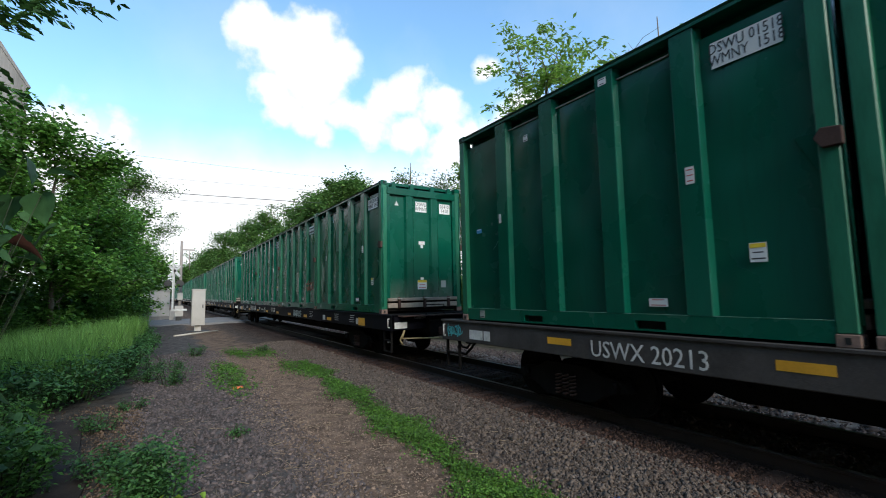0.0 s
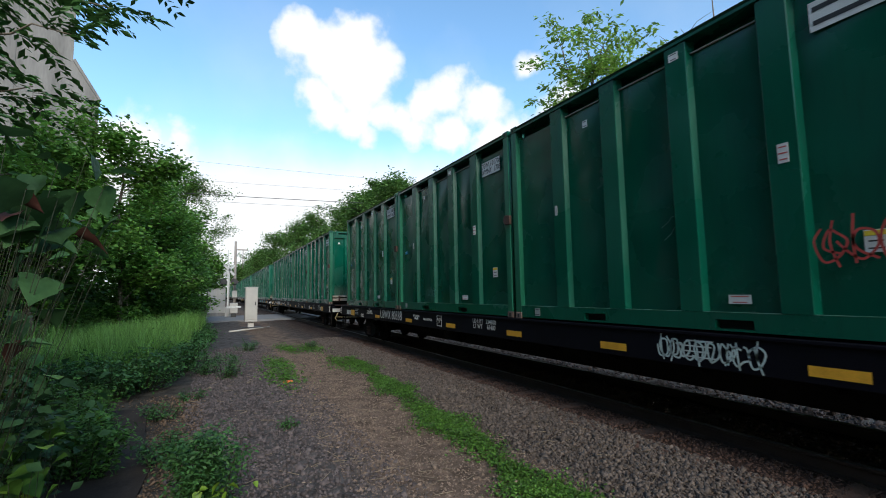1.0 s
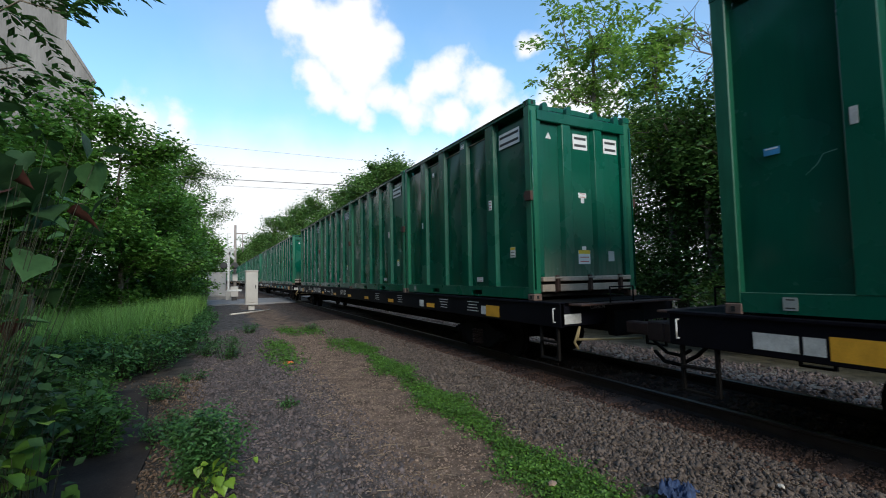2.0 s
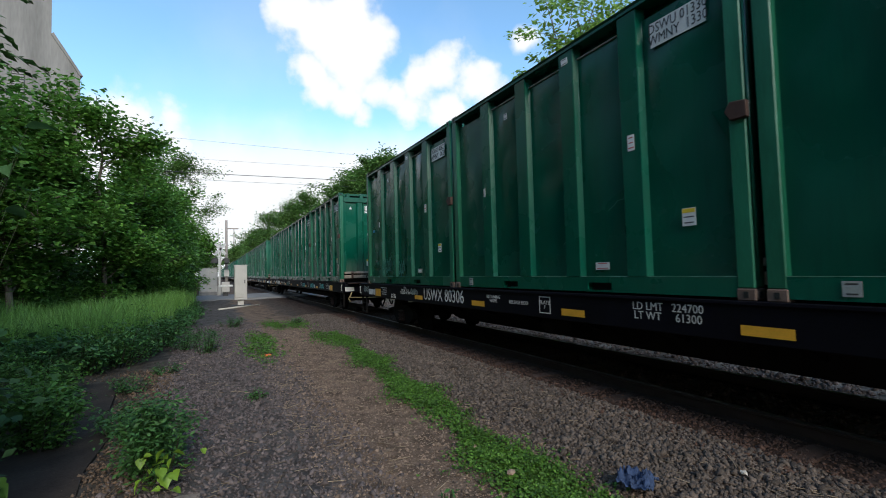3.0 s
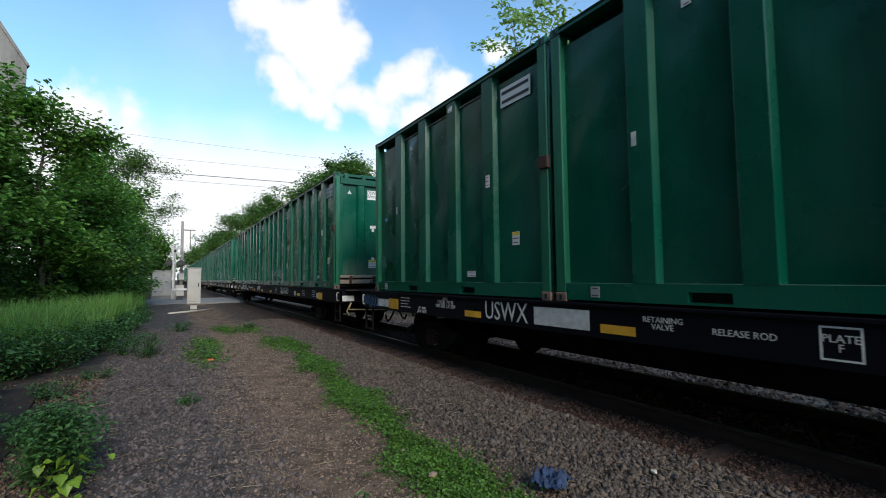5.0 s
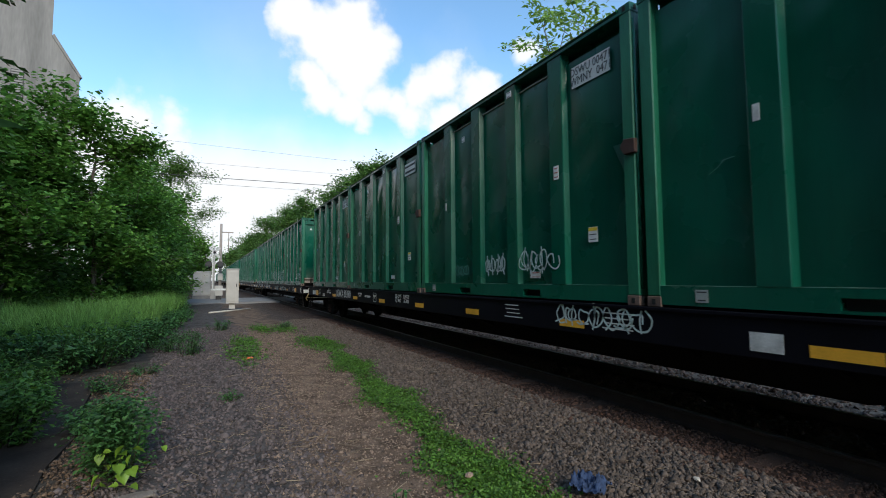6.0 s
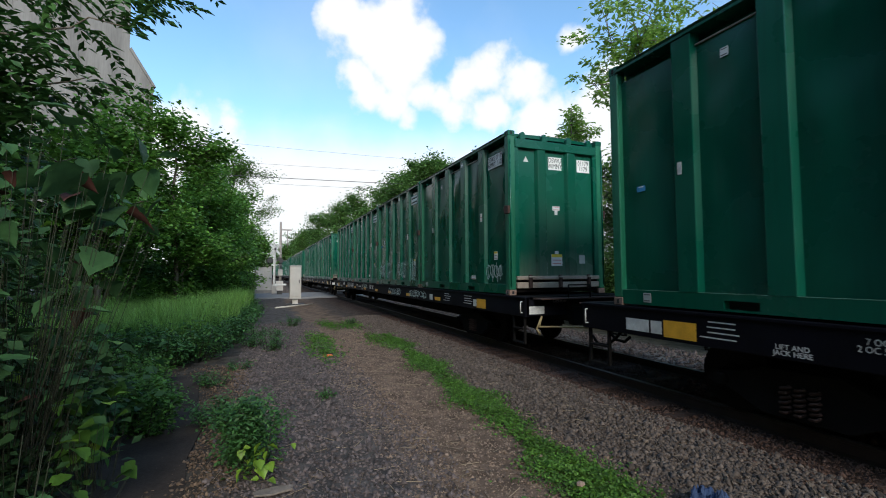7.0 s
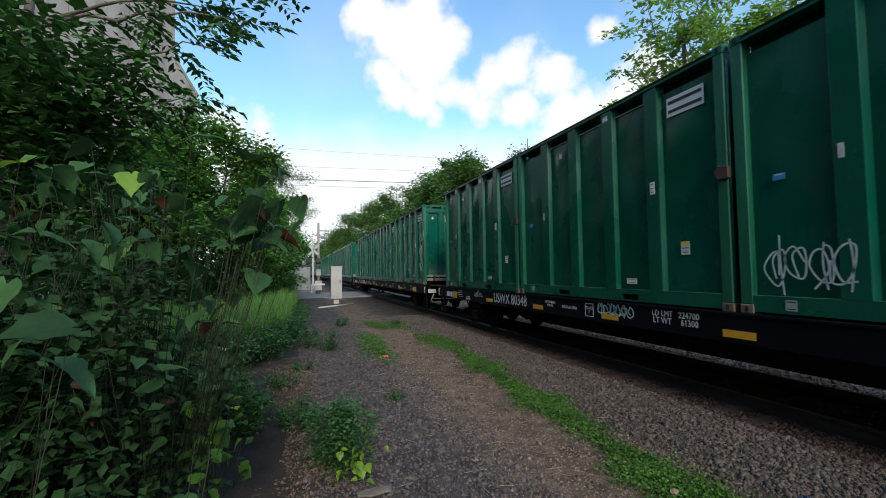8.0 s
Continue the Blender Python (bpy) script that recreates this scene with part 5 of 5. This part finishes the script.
    for k, (x, y) in enumerate(((-2.0, 29.5), (-1.7, 33.0), (-1.8, 37.5), (-2.4, 42.0), (-2.6, 26.0))):
        bush("shrub", (x, y), 1.0, 2.6, 2200, 0.16, MAPLE, 540 + k, "leafy green shrub in the undergrowth", group="shrubs by the track", aspect=0.75, stems=20)
    # leafy weeds along the front of the meadow
    front = [(-6.2, 12.6), (-5.4, 12.1), (-4.6, 12.3), (-3.9, 11.8), (-3.2, 11.9), (-2.6, 11.2), (-2.0, 10.9), (-1.55, 11.4), (-1.3, 12.4), (-1.1, 13.6), (-2.3, 12.4), (-3.4, 13.0), (-0.95, 15.0), (-0.8, 16.8), (-0.7, 19.0), (-0.6, 21.5), (-0.6, 24.0)]
    for k, (x, y) in enumerate(front):
        bush("weed_bush", (x, y), rng.uniform(0.5, 0.75), rng.uniform(0.75, 1.0) if y < 14 else rng.uniform(0.5, 0.7), 1500, 0.085, WEED, 340 + k, "dense dark green weeds at the edge of the meadow", group="weeds at the gravel edge", stems=26)
    # single weeds in the gravel
    for k, (x, y, r, h, n) in enumerate([(-0.27, 4.85, 0.40, 0.72, 2600), (-0.62, 6.3, 0.30, 0.42, 700), (0.10, 12.0, 0.34, 0.62, 700), (-0.35, 12.8, 0.35, 0.4, 500), (0.80, 16.9, 0.34, 0.42, 460), (0.80, 6.95, 0.12, 0.2, 120), (-0.9, 8.6, 0.25, 0.3, 300), (-0.3, 14.6, 0.3, 0.4, 320), (2.95, 16.9, 0.18, 0.26, 160), (1.25, 9.6, 0.16, 0.09, 120), (-0.55, 9.9, 0.22, 0.2, 200), (1.72, 3.05, 0.05, 0.22, 26)]):
        bush("weed", (x, y), r, h, int(n * 1.5), 0.05, WEED, 380 + k, "low green weed growing in gravel", "plant", "weeds in the gravel", stems=12)
    # tall meadow grass
    n = 60000
    x, y = rng.uniform(-9.0, -0.3, n), 11.6 + 18.0 * rng.uniform(0, 1, n) ** 1.3
    ok = x < -1.15 + 0.25 * np.sin(y * 0.9) + 0.02 * (y - 11)
    hh = 0.95 + 0.22 * np.sin(x * 1.7 + y * 0.6) * np.sin(y * 0.8)
    blades("tall_grass", x[ok], y[ok], hh[ok], TALLGRASS, "tall soft green meadow grass", 401, 0.009, 0.55)
    # strip of short grass between the ruts
    n = 42000
    y = 2.2 + 11.5 * rng.uniform(0, 1, n) ** 1.35
    mid = 2.62 + 0.075 * (y - 3.0)
    half = 0.34 - 0.008 * y + 0.1 * np.sin(y * 2.3) + 0.07 * np.sin(y * 5.1 + 1)
    x = mid + half * rng.normal(0, 0.5, n)
    ok = rng.uniform(0, 1, n) < np.clip(0.75 + 0.5 * np.sin(y * 1.9 + x * 3), 0.25, 1)
    blades("grass_strip", x[ok][::3], y[ok][::3], 0.05, GRASS, "strip of short green grass between wheel ruts", 402, 0.005, 1.3)
    clover("clover_strip", x[ok][::2], y[ok][::2], 0.03, "mat of small clover leaves between wheel ruts", 404)
    n = 2400
    cx = rng.choice(5, n)
    px, py = np.array([1.40, 2.9, 1.25, 3.0, 2.2])[cx], np.array([13.2, 16.6, 11.2, 12.6, 17.2])[cx]
    px, py = px + rng.normal(0, 0.2, n), py + rng.normal(0, 0.7, n)
    blades("grass_patch", px[::3], py[::3], 0.06, GRASS, "thin patches of short grass on dirt", 403, 0.007, 1.0)
    clover("clover_patch", px, py, 0.045, "thin patches of clover on dirt", 405)
    # litter of dry twigs on the dirt
    n = 900
    x, y = rng.uniform(-0.6, 4.4, n), 1.8 + 12 * rng.uniform(0, 1, n) ** 1.6
    a = rng.uniform(0, 6.28, n)
    L = rng.uniform(0.03, 0.14, n)
    P = np.stack([x, y, ground_height(x, y) + 0.012], 1)
    d = np.stack([np.cos(a), np.sin(a), rng.normal(0, 0.12, n)], 1)
    tw = [tube_arrays(np.stack([p - q * l, p + q * l]), [0.004, 0.003], 3) for p, q, l in zip(P, d, L)]
    tagged(new("dry_twigs", tri_mesh("dry_twigs", *merge(tw), TWIG)), "dry twigs and stalks lying on the ground", "twigs", kind="stuff")


build_plants()


def walnut_branch():
    """A near tree at the left, whose boughs of compound leaves hang over the verge."""
    rng = np.random.default_rng(9)
    t = thing("overhanging_tree", "dark leafy tree with drooping compound leaves over the verge", "tree", at=pose(-3.9, 6.4, -0.05))
    path = bend((0, 0, 0), (0.3, 0.1, 6.2), rng, 8, 0.04)
    part("trunk", tri_mesh("trunk", *tube_arrays(path, np.linspace(0.11, 0.03, 8), 8), BARK, True), BARK, t)
    ends = [((0.2, 0.0, 3.6), (1.5, -0.75, 4.15)), ((0.2, 0.0, 4.2), (2.3, -0.6, 4.65)), ((0.3, 0.0, 4.9), (2.7, -0.7, 4.98)), ((0.3, 0.1, 5.4), (3.5, -0.9, 5.65)), ((0.2, 0.0, 3.2), (2.0, -0.5, 4.08)),
            ((0.1, 0, 2.8), (1.2, 0.3, 3.3)), ((0.1, 0, 3.4), (0.9, -1.0, 3.8)), ((0.3, 0.1, 5.0), (2.2, -0.2, 5.35))]
    base, way = [], []
    for a, b in ends:
        limb = bend(a, b, rng, 9, 0.07)
        part("limb", tri_mesh("limb", *tube_arrays(limb, np.linspace(0.028, 0.006, 9), 5), BARK, True), BARK, t)
        for k in range(3, 9):
            for s in range(3):
                base.append(limb[k] + rng.normal(0, 0.05, 3))
                w = (np.array(b) - np.array(a)) / np.linalg.norm(np.array(b) - np.array(a))
                way.append(w * 0.7 + rng.normal(0, 0.55, 3) * np.array([1, 1, 0.5]) + np.array([0, 0, -0.25]))
    V, F = fronds(np.array(base), rng, 0.58, np.array(way), pairs=9, leaflet=0.25)
    part("foliage", tri_mesh("foliage", V, F, OVERHANG), OVERHANG, t)
    tufts = np.array([0.85, -1.1, 3.65]) + rng.normal(0, 1, (60, 3)) * np.array([0.34, 0.4, 0.5])
    P = tufts[rng.integers(0, 60, 4600)] + rng.normal(0, 1, (4600, 3)) * np.array([0.2, 0.2, 0.13])
    part("inner_foliage", tri_mesh("inner_foliage", *leaf_arrays(P, rng, 0.12, 0.55), OVERHANG), OVERHANG, t)


walnut_branch()


def broad_leaf(w, l, seed):
    """A broad, shallowly lobed leaf, cupped and rippled, its stalk end at the origin, its tip along +y."""
    rng = random.Random(seed)
    half = (0.10, 0.34, 0.47, 0.50, 0.42, 0.43, 0.30, 0.20, 0.09, 0.0)
    off = Vector((rng.uniform(0, 30), rng.uniform(0, 30), 0))
    curl, fold = rng.uniform(0.10, 0.32), rng.uniform(0.15, 0.5)
    bm = bmesh.new()
    rows = []
    for i, h in enumerate(half):
        u = i / (len(half) - 1)
        row = []
        for v in (-1.0, -0.55, 0.0, 0.55, 1.0):
            x = v * h * w * (1 + 0.12 * noise.noise(Vector((v * 2, u * 4, 1)) + off))
            y = l * (u - 0.12 * abs(v) * (1 - u))
            z = fold * abs(x) - curl * l * u * u + 0.09 * w * noise.noise(Vector((v * 1.6, u * 3.5, 7)) + off) * abs(v)
            row.append(bm.verts.new((x, y, z)))
        rows.append(row)
    for r0, r1 in zip(rows, rows[1:]):
        for k in range(4):
            bm.faces.new((r0[k], r0[k + 1], r1[k + 1], r1[k])).smooth = True
    bmesh.ops.remove_doubles(bm, verts=bm.verts[:], dist=1e-5)
    return bm


def leafy_plant(name, label, foot, spots, mats, seed, size=0.14, group=""):
    """A plant of broad leaves on thin stalks; spots are where the leaves sit."""
    rng = random.Random(seed)
    p = thing(name, label, "plant", group, at=pose(foot[0], foot[1], 0))
    forms = [[to_mesh("leaf", broad_leaf(size * f, size * 1.05 * f, seed + k), m) for k, f in enumerate((0.75, 1.0, 1.25))] for m in mats]
    stems = bmesh.new()
    for s in spots:
        q = Vector(s) - Vector((foot[0], foot[1], 0))
        me = rng.choice(forms[0] if rng.random() < 0.93 or len(forms) == 1 else rng.choice(forms[1:]))
        o = part("leaf", me, None, p)
        o.matrix_basis = Matrix.Translation(q) @ Euler((rng.uniform(-1.0, 0.35), rng.uniform(-0.5, 0.5), rng.uniform(0, 6.28))).to_matrix().to_4x4()
        root = Vector((q.x * 0.5 + rng.uniform(-0.05, 0.05), q.y * 0.5 + rng.uniform(-0.05, 0.05), max(0.0, q.z * 0.45)))
        add_rod(stems, root, q, 0.0025, 0.0015, 3)
        if rng.random() < 0.15:
            add_rod(stems, (q.x * 0.3, q.y * 0.3, 0.0), root, 0.003, 0.0025, 3)
    part("branchwork", stems, STEM, p)["kind"] = "stuff"
    return p


def build_near_plants():
    rng = random.Random(21)
    for k, (cx, cy) in enumerate(((-1.75, 4.0), (-2.6, 3.4), (-2.5, 5.0))):
        spots = []
        while len(spots) < 270:
            x, y, z = cx + rng.gauss(0, 0.45), cy + rng.gauss(0, 0.5), rng.uniform(0.1, 2.75)
            if x < min(-0.92, 0.22 - 0.31 * y) - 0.25 * max(0, 1.2 - z) - 0.12 * (z > 2.3) * rng.random() and y > 1.6:
                spots.append((x, y, z))
        if k == 0:
            spots += [(-0.88, 4.0, 2.78), (-0.93, 4.05, 2.62), (-0.96, 3.95, 2.50), (-0.85, 4.0, 2.35), (-0.95, 3.9, 2.2)]
        leafy_plant("climbing_vine", "tall tangle of broad dark green vine leaves", (cx, cy), spots, (VINE, LIME, DEADLEAF), 31 + k, 0.125, "vines at the verge")
        bush("weed_bush", (cx - 0.45, cy), 0.8, 2.4, 6500, 0.09, VINE, 480 + k, "dense green weeds under the vines", group="weeds at the gravel edge", stems=14, aspect=0.7)
    reach = [(-0.86 + rng.gauss(0, 0.11), 2.6 + rng.gauss(0, 0.16), 2.28 + rng.gauss(0, 0.13)) for _ in range(26)]
    leafy_plant("reaching_vine", "vine shoot with broad green and withered leaves leaning out", (-1.5, 3.2), reach, (VINE, DEADLEAF, LIME), 36, 0.13, "vines at the verge")
    tuft = [(-1.24 + rng.gauss(0, 0.14), 4.1 + rng.gauss(0, 0.18), rng.uniform(0.35, 1.05)) for _ in range(46)]
    leafy_plant("broad_weed", "upright weed with soft mid-green leaves", (-1.3, 4.1), tuft, (SOFTLEAF, LIME), 37, 0.11)
    near = [(-1.32, 1.75, 1.82), (-1.42, 1.9, 1.70), (-1.6, 2.0, 1.95), (-1.5, 1.8, 1.5), (-1.7, 2.1, 2.2), (-1.75, 2.0, 1.3), (-1.55, 2.2, 2.0), (-1.65, 1.9, 1.1)]
    leafy_plant("leaning_vine", "single vine shoot with very broad leaves", (-1.7, 2.0), near, (VINE,), 38, 0.17, "vines at the verge")
    low = []
    for _ in range(90):
        low.append((-1.95 + rng.gauss(0, 0.4), 6.2 + rng.gauss(0, 0.8), rng.uniform(0.08, 0.55)))
    low = [s for s in low if s[0] < -1.3]
    leafy_plant("ground_vine", "low broad-leaved vine creeping over asphalt", (-1.95, 6.2), low, (VINE, LIME), 41, 0.13)
    leafy_plant("lime_sapling", "small sapling with bright lime green leaves", (-0.12, 4.45), [(-0.12 + rng.gauss(0, 0.09), 4.42 + rng.gauss(0, 0.07), 0.06 + 0.30 * k / 24) for k in range(24)], (LIME,), 51, 0.075)
    for k, (x, y, r, h) in enumerate(((-1.42, 6.3, 0.36, 0.72), (-1.75, 7.6, 0.4, 0.6), (-2.1, 8.9, 0.5, 0.7))):
        bush("weed", (x, y), r, h, 2600, 0.06, GRASS, 560 + k, "soft bright green weed at the slab's edge", "plant", "weeds in the gravel", stems=16)
    mid = [(-3.6 + rng.gauss(0, 0.8), 7.6 + rng.gauss(0, 1.2), rng.uniform(0.2, 1.1)) for _ in range(120)]
    leafy_plant("burdock", "rank broad-leaved weeds before the trees", (-3.6, 7.6), mid, (VINE, LIME), 61, 0.18)


build_near_plants()


# ---- building, crossing and small things ----
def build_building():
    b = thing("concrete_building", "tall stained concrete building with a sloping shoulder", "building", at=pose(0, 45, 0))
    wall = part("wall", prism([(-40, 0), (-9.15, 0), (-9.15, 18.2), (-11.0, 21.3), (-11.0, 31), (-40, 31)], "y", 0, 16), CONCRETE, b)
    part("coping", prism([(-9.15, 18.2), (-8.95, 18.2), (-10.85, 21.45), (-11.0, 21.3)], "y", -0.1, 16.1), CONCRETE, b, "dark-edged coping along the slope")
    for ob in b.children:
        for v in ob.data.vertices:
            v.co.x -= 0.42 * max(0.0, v.co.y)
    for x in (-14.6, -19.0):
        part("joint", box(x - 0.06, x + 0.06, -0.05, 0.02, 0, 31), CONCRETE, wall)
    v = part("louvre", box(-13.35, -12.55, -0.06, 0.05, 15.8, 18.1), DARKMETAL, b, "dark louvred vent")
    for k in range(11):
        part("slat", prism([(-0.10, 15.9 + k * 0.2), (-0.06, 15.9 + k * 0.2), (-0.06, 16.03 + k * 0.2), (-0.08, 16.03 + k * 0.2)], "x", -13.3, -12.6), CONCRETE, v)


def build_crossing():
    c = thing("signal_cabinet", "upright weathered aluminium signal case on a post", "cabinet", at=pose(1.74, 28.6, 0))
    part("case", box(-0.33, 0.33, -0.3, 0.3, 0.36, 2.3, 0.02), ALU, c)
    part("lid", box(-0.36, 0.36, -0.33, 0.33, 2.3, 2.36, 0.015), ALU, c)
    part("door", box(-0.28, 0.28, -0.325, -0.30, 0.5, 2.2, 0.008), ALU, c)
    part("latch", box(0.18, 0.23, -0.35, -0.32, 1.3, 1.5), DARKMETAL, c)
    part("pedestal", box(-0.16, 0.16, -0.16, 0.16, -0.05, 0.36), ALU, c)
    part("base", box(-0.5, 0.55, -0.3, 0.3, -0.03, 0.06, 0.01), DARKMETAL, c, "dark base plate")
    d = thing("relay_cabinet", "wide pale metal relay cabinet beside the road", "cabinet", at=pose(0.05, 47.0, 0))
    part("body", box(-0.75, 0.72, -0.5, 0.5, 0.3, 2.45, 0.03), ALU, d)
    part("roof", box(-0.82, 0.79, -0.56, 0.56, 2.45, 2.53, 0.02), ALU, d)
    for x in (-0.72, 0.0):
        part("door", box(x + 0.02, x + 0.68, -0.53, -0.5, 0.4, 2.35, 0.01), ALU, d)
    part("footing", box(-0.8, 0.77, -0.55, 0.55, -0.05, 0.3), CONCRETE, d)
    e = thing("crossing_signal", "level crossing mast with crossbuck and dark lamp hoods", "signal", at=pose(0.95, 43.5, 0))
    part("mast", rod((0, 0, 0), (0, 0, 4.6), 0.06), ALU, e)
    for s in (-1, 1):
        bl = box(-0.6, 0.6, -0.02, 0.02, -0.1, 0.1)
        bl.transform(pose(0, -0.08, 4.1, 0, s * 48, 0))
        part("crossbuck_blade", bl, DULLWHITE, e)
        hood = rod((s * 0.42, -0.05, 3.05), (s * 0.42, -0.38, 3.05), 0.17, 0.2, 14)
        part("lamp_hood", hood, DARKMETAL, e)
        part("backplate", rod((s * 0.42, -0.05, 3.05), (s * 0.42, -0.02, 3.05), 0.3, sides=18), DARKMETAL, e)
    part("cross_arm", box(-0.6, 0.6, -0.03, 0.03, 3.0, 3.1), ALU, e)
    part("base_box", box(-0.25, 0.25, -0.2, 0.2, 0.0, 0.9, 0.02), ALU, e)
    m = thing("gate_machine", "grey crossing gate machine with counterweight arms", "gate", at=pose(1.3, 41.8, 0))
    part("housing", box(-0.3, 0.3, -0.3, 0.3, 0.4, 1.25, 0.03), ALU, m)
    part("legs", box(-0.2, 0.2, -0.2, 0.2, 0, 0.4), DARKMETAL, m)
    part("counterweight_arm", box(-0.55, 0.55, -0.36, -0.30, 0.85, 1.0, 0.01), DULLWHITE, m)
    part("gate_arm", prism([(-0.52, 0.9), (-0.40, 0.9), (-0.5, 5.7), (-0.56, 5.7)], "y", -0.4, -0.36), DULLWHITE, m, "raised narrow gate arm")
    p = thing("utility_pole", "grey wooden pole with a cross arm", "pole", at=pose(1.45, 44.6, 0))
    part("shaft", rod((0, 0, 0), (0, 0, 6.75), 0.14, 0.10, 10), POLEWOOD, p)
    part("cross_arm", box(0.0, 1.0, -0.05, 0.05, 5.95, 6.05), POLEWOOD, p)
    part("drop_pipe", rod((0.62, 0, 5.95), (0.62, 0, 4.3), 0.035), POLEWOOD, p)
    part("junction_box", box(-0.2, 0.2, -0.28, -0.08, 1.7, 2.3, 0.02), ALU, p)
    for k, (z0, z1) in enumerate(((14.66, 14.7), (12.84, 13.3), (11.55, 12.0), (10.98, 11.3))):
        pts = []
        for q in range(13):
            x = -45 + q * 8.0
            pts.append((x, 0, z0 + (z1 - z0) * (x + 6) / 24 - 0.5 + 0.00045 * (x - 3) ** 2))
        r = (0.010, 0.010, 0.03, 0.013)[k]
        V, F = tube_arrays(pts, [r] * 13, 5)
        solid("overhead_wire", tri_mesh("overhead_wire", V, F, CABLE), CABLE, "black overhead wire across the sky", "wire", "overhead wires", at=pose(0, 46, 0))
    solid("fallen_pole", rod((0.55, 25.7, 0.05), (2.67, 27.7, 0.07), 0.05, 0.035), BONE, "pale fallen pole lying on gravel", "pole")


def build_litter():
    rng = np.random.default_rng(3)
    bm = bmesh.new()
    bmesh.ops.create_grid(bm, x_segments=30, y_segments=22, size=0.5)
    for v in bm.verts:
        f = max(0, 1 - (abs(v.co.x) * 1.7) ** 2.2)
        h = 0.10 * f * (0.5 + noise.noise(v.co * 7.0)) + 0.07 * abs(noise.noise(v.co * 13.0))
        v.co = Vector((v.co.x * 0.25 + 0.05 * noise.noise(v.co * 4), v.co.y * 0.24 + 0.04 * noise.noise(v.co * 3 + Vector((5, 0, 0))), 0.01 + max(0, h)))
    for f in bm.faces:
        f.smooth = True
    rag = solid("rag", bm, RAG, "crumpled blue cloth rag on the ballast", "cloth", at=pose(3.18, 2.62, 0.02, 0, 0, 25))
    md = rag.modifiers.new("thick", "SOLIDIFY")
    md.thickness = 0.006
    solid("orange_scrap", prism([(-0.12, -0.05), (0.1, -0.07), (0.13, 0.05), (-0.06, 0.07)], "z", 0.0, 0.03, 0.008), ORANGE, "orange plastic scrap on the dirt", "litter", at=pose(1.24, 10.4, 0.02, 4, 0, 20))
    bark = prism([(-0.22, -0.03), (-0.05, -0.06), (0.2, -0.04), (0.24, 0.02), (0.05, 0.05), (-0.2, 0.03)], "z", 0.0, 0.02, 0.006)
    bark.transform(Matrix.Diagonal((0.75, 1.2, 1, 1)))
    solid("bark_piece", bark, BARK, "flat piece of pale bark on the gravel", "wood", at=pose(-0.03, 4.15, 0.04, 3, 5, 15))
    solid("stone", rock(0.045, 5), STONEBROWN, "pale angular stone on the dirt", "stone", "stones on the dirt", at=pose(2.5, 3.35, 0.0))
    solid("stone", rock(0.035, 6), BONE, "white pebble on the ballast", "stone", "stones on the dirt", at=pose(4.08, 2.32, 0.03))


def rock(r, seed):
    bm = bmesh.new()
    bmesh.ops.create_icosphere(bm, subdivisions=1, radius=r)
    off = Vector((seed * 3.1, seed, 0))
    for v in bm.verts:
        v.co *= 1 + 0.45 * noise.noise(v.co / r * 0.9 + off)
        v.co.z *= 0.45
    return bm


build_building()
build_crossing()
build_litter()


# ---- what moves ----
SPEED = 16.05        # metres a second, towards the camera's side


def motions():
    times = (0.0, 2.0, 4.0, 6.0, 8.0)
    for ob, y, z in train:
        walk(ob, [(t, pose(TRACK_X, y - SPEED * t, z)) for t in times])
    turn = math.degrees(SPEED / FPS / 0.435)
    for ob, dy in wheelsets:
        walk(ob, [(k / FPS, pose(0, dy, RAIL_TOP + 0.435, k * turn, 0, 0)) for k in range(8 * FPS + 1)])


motions()
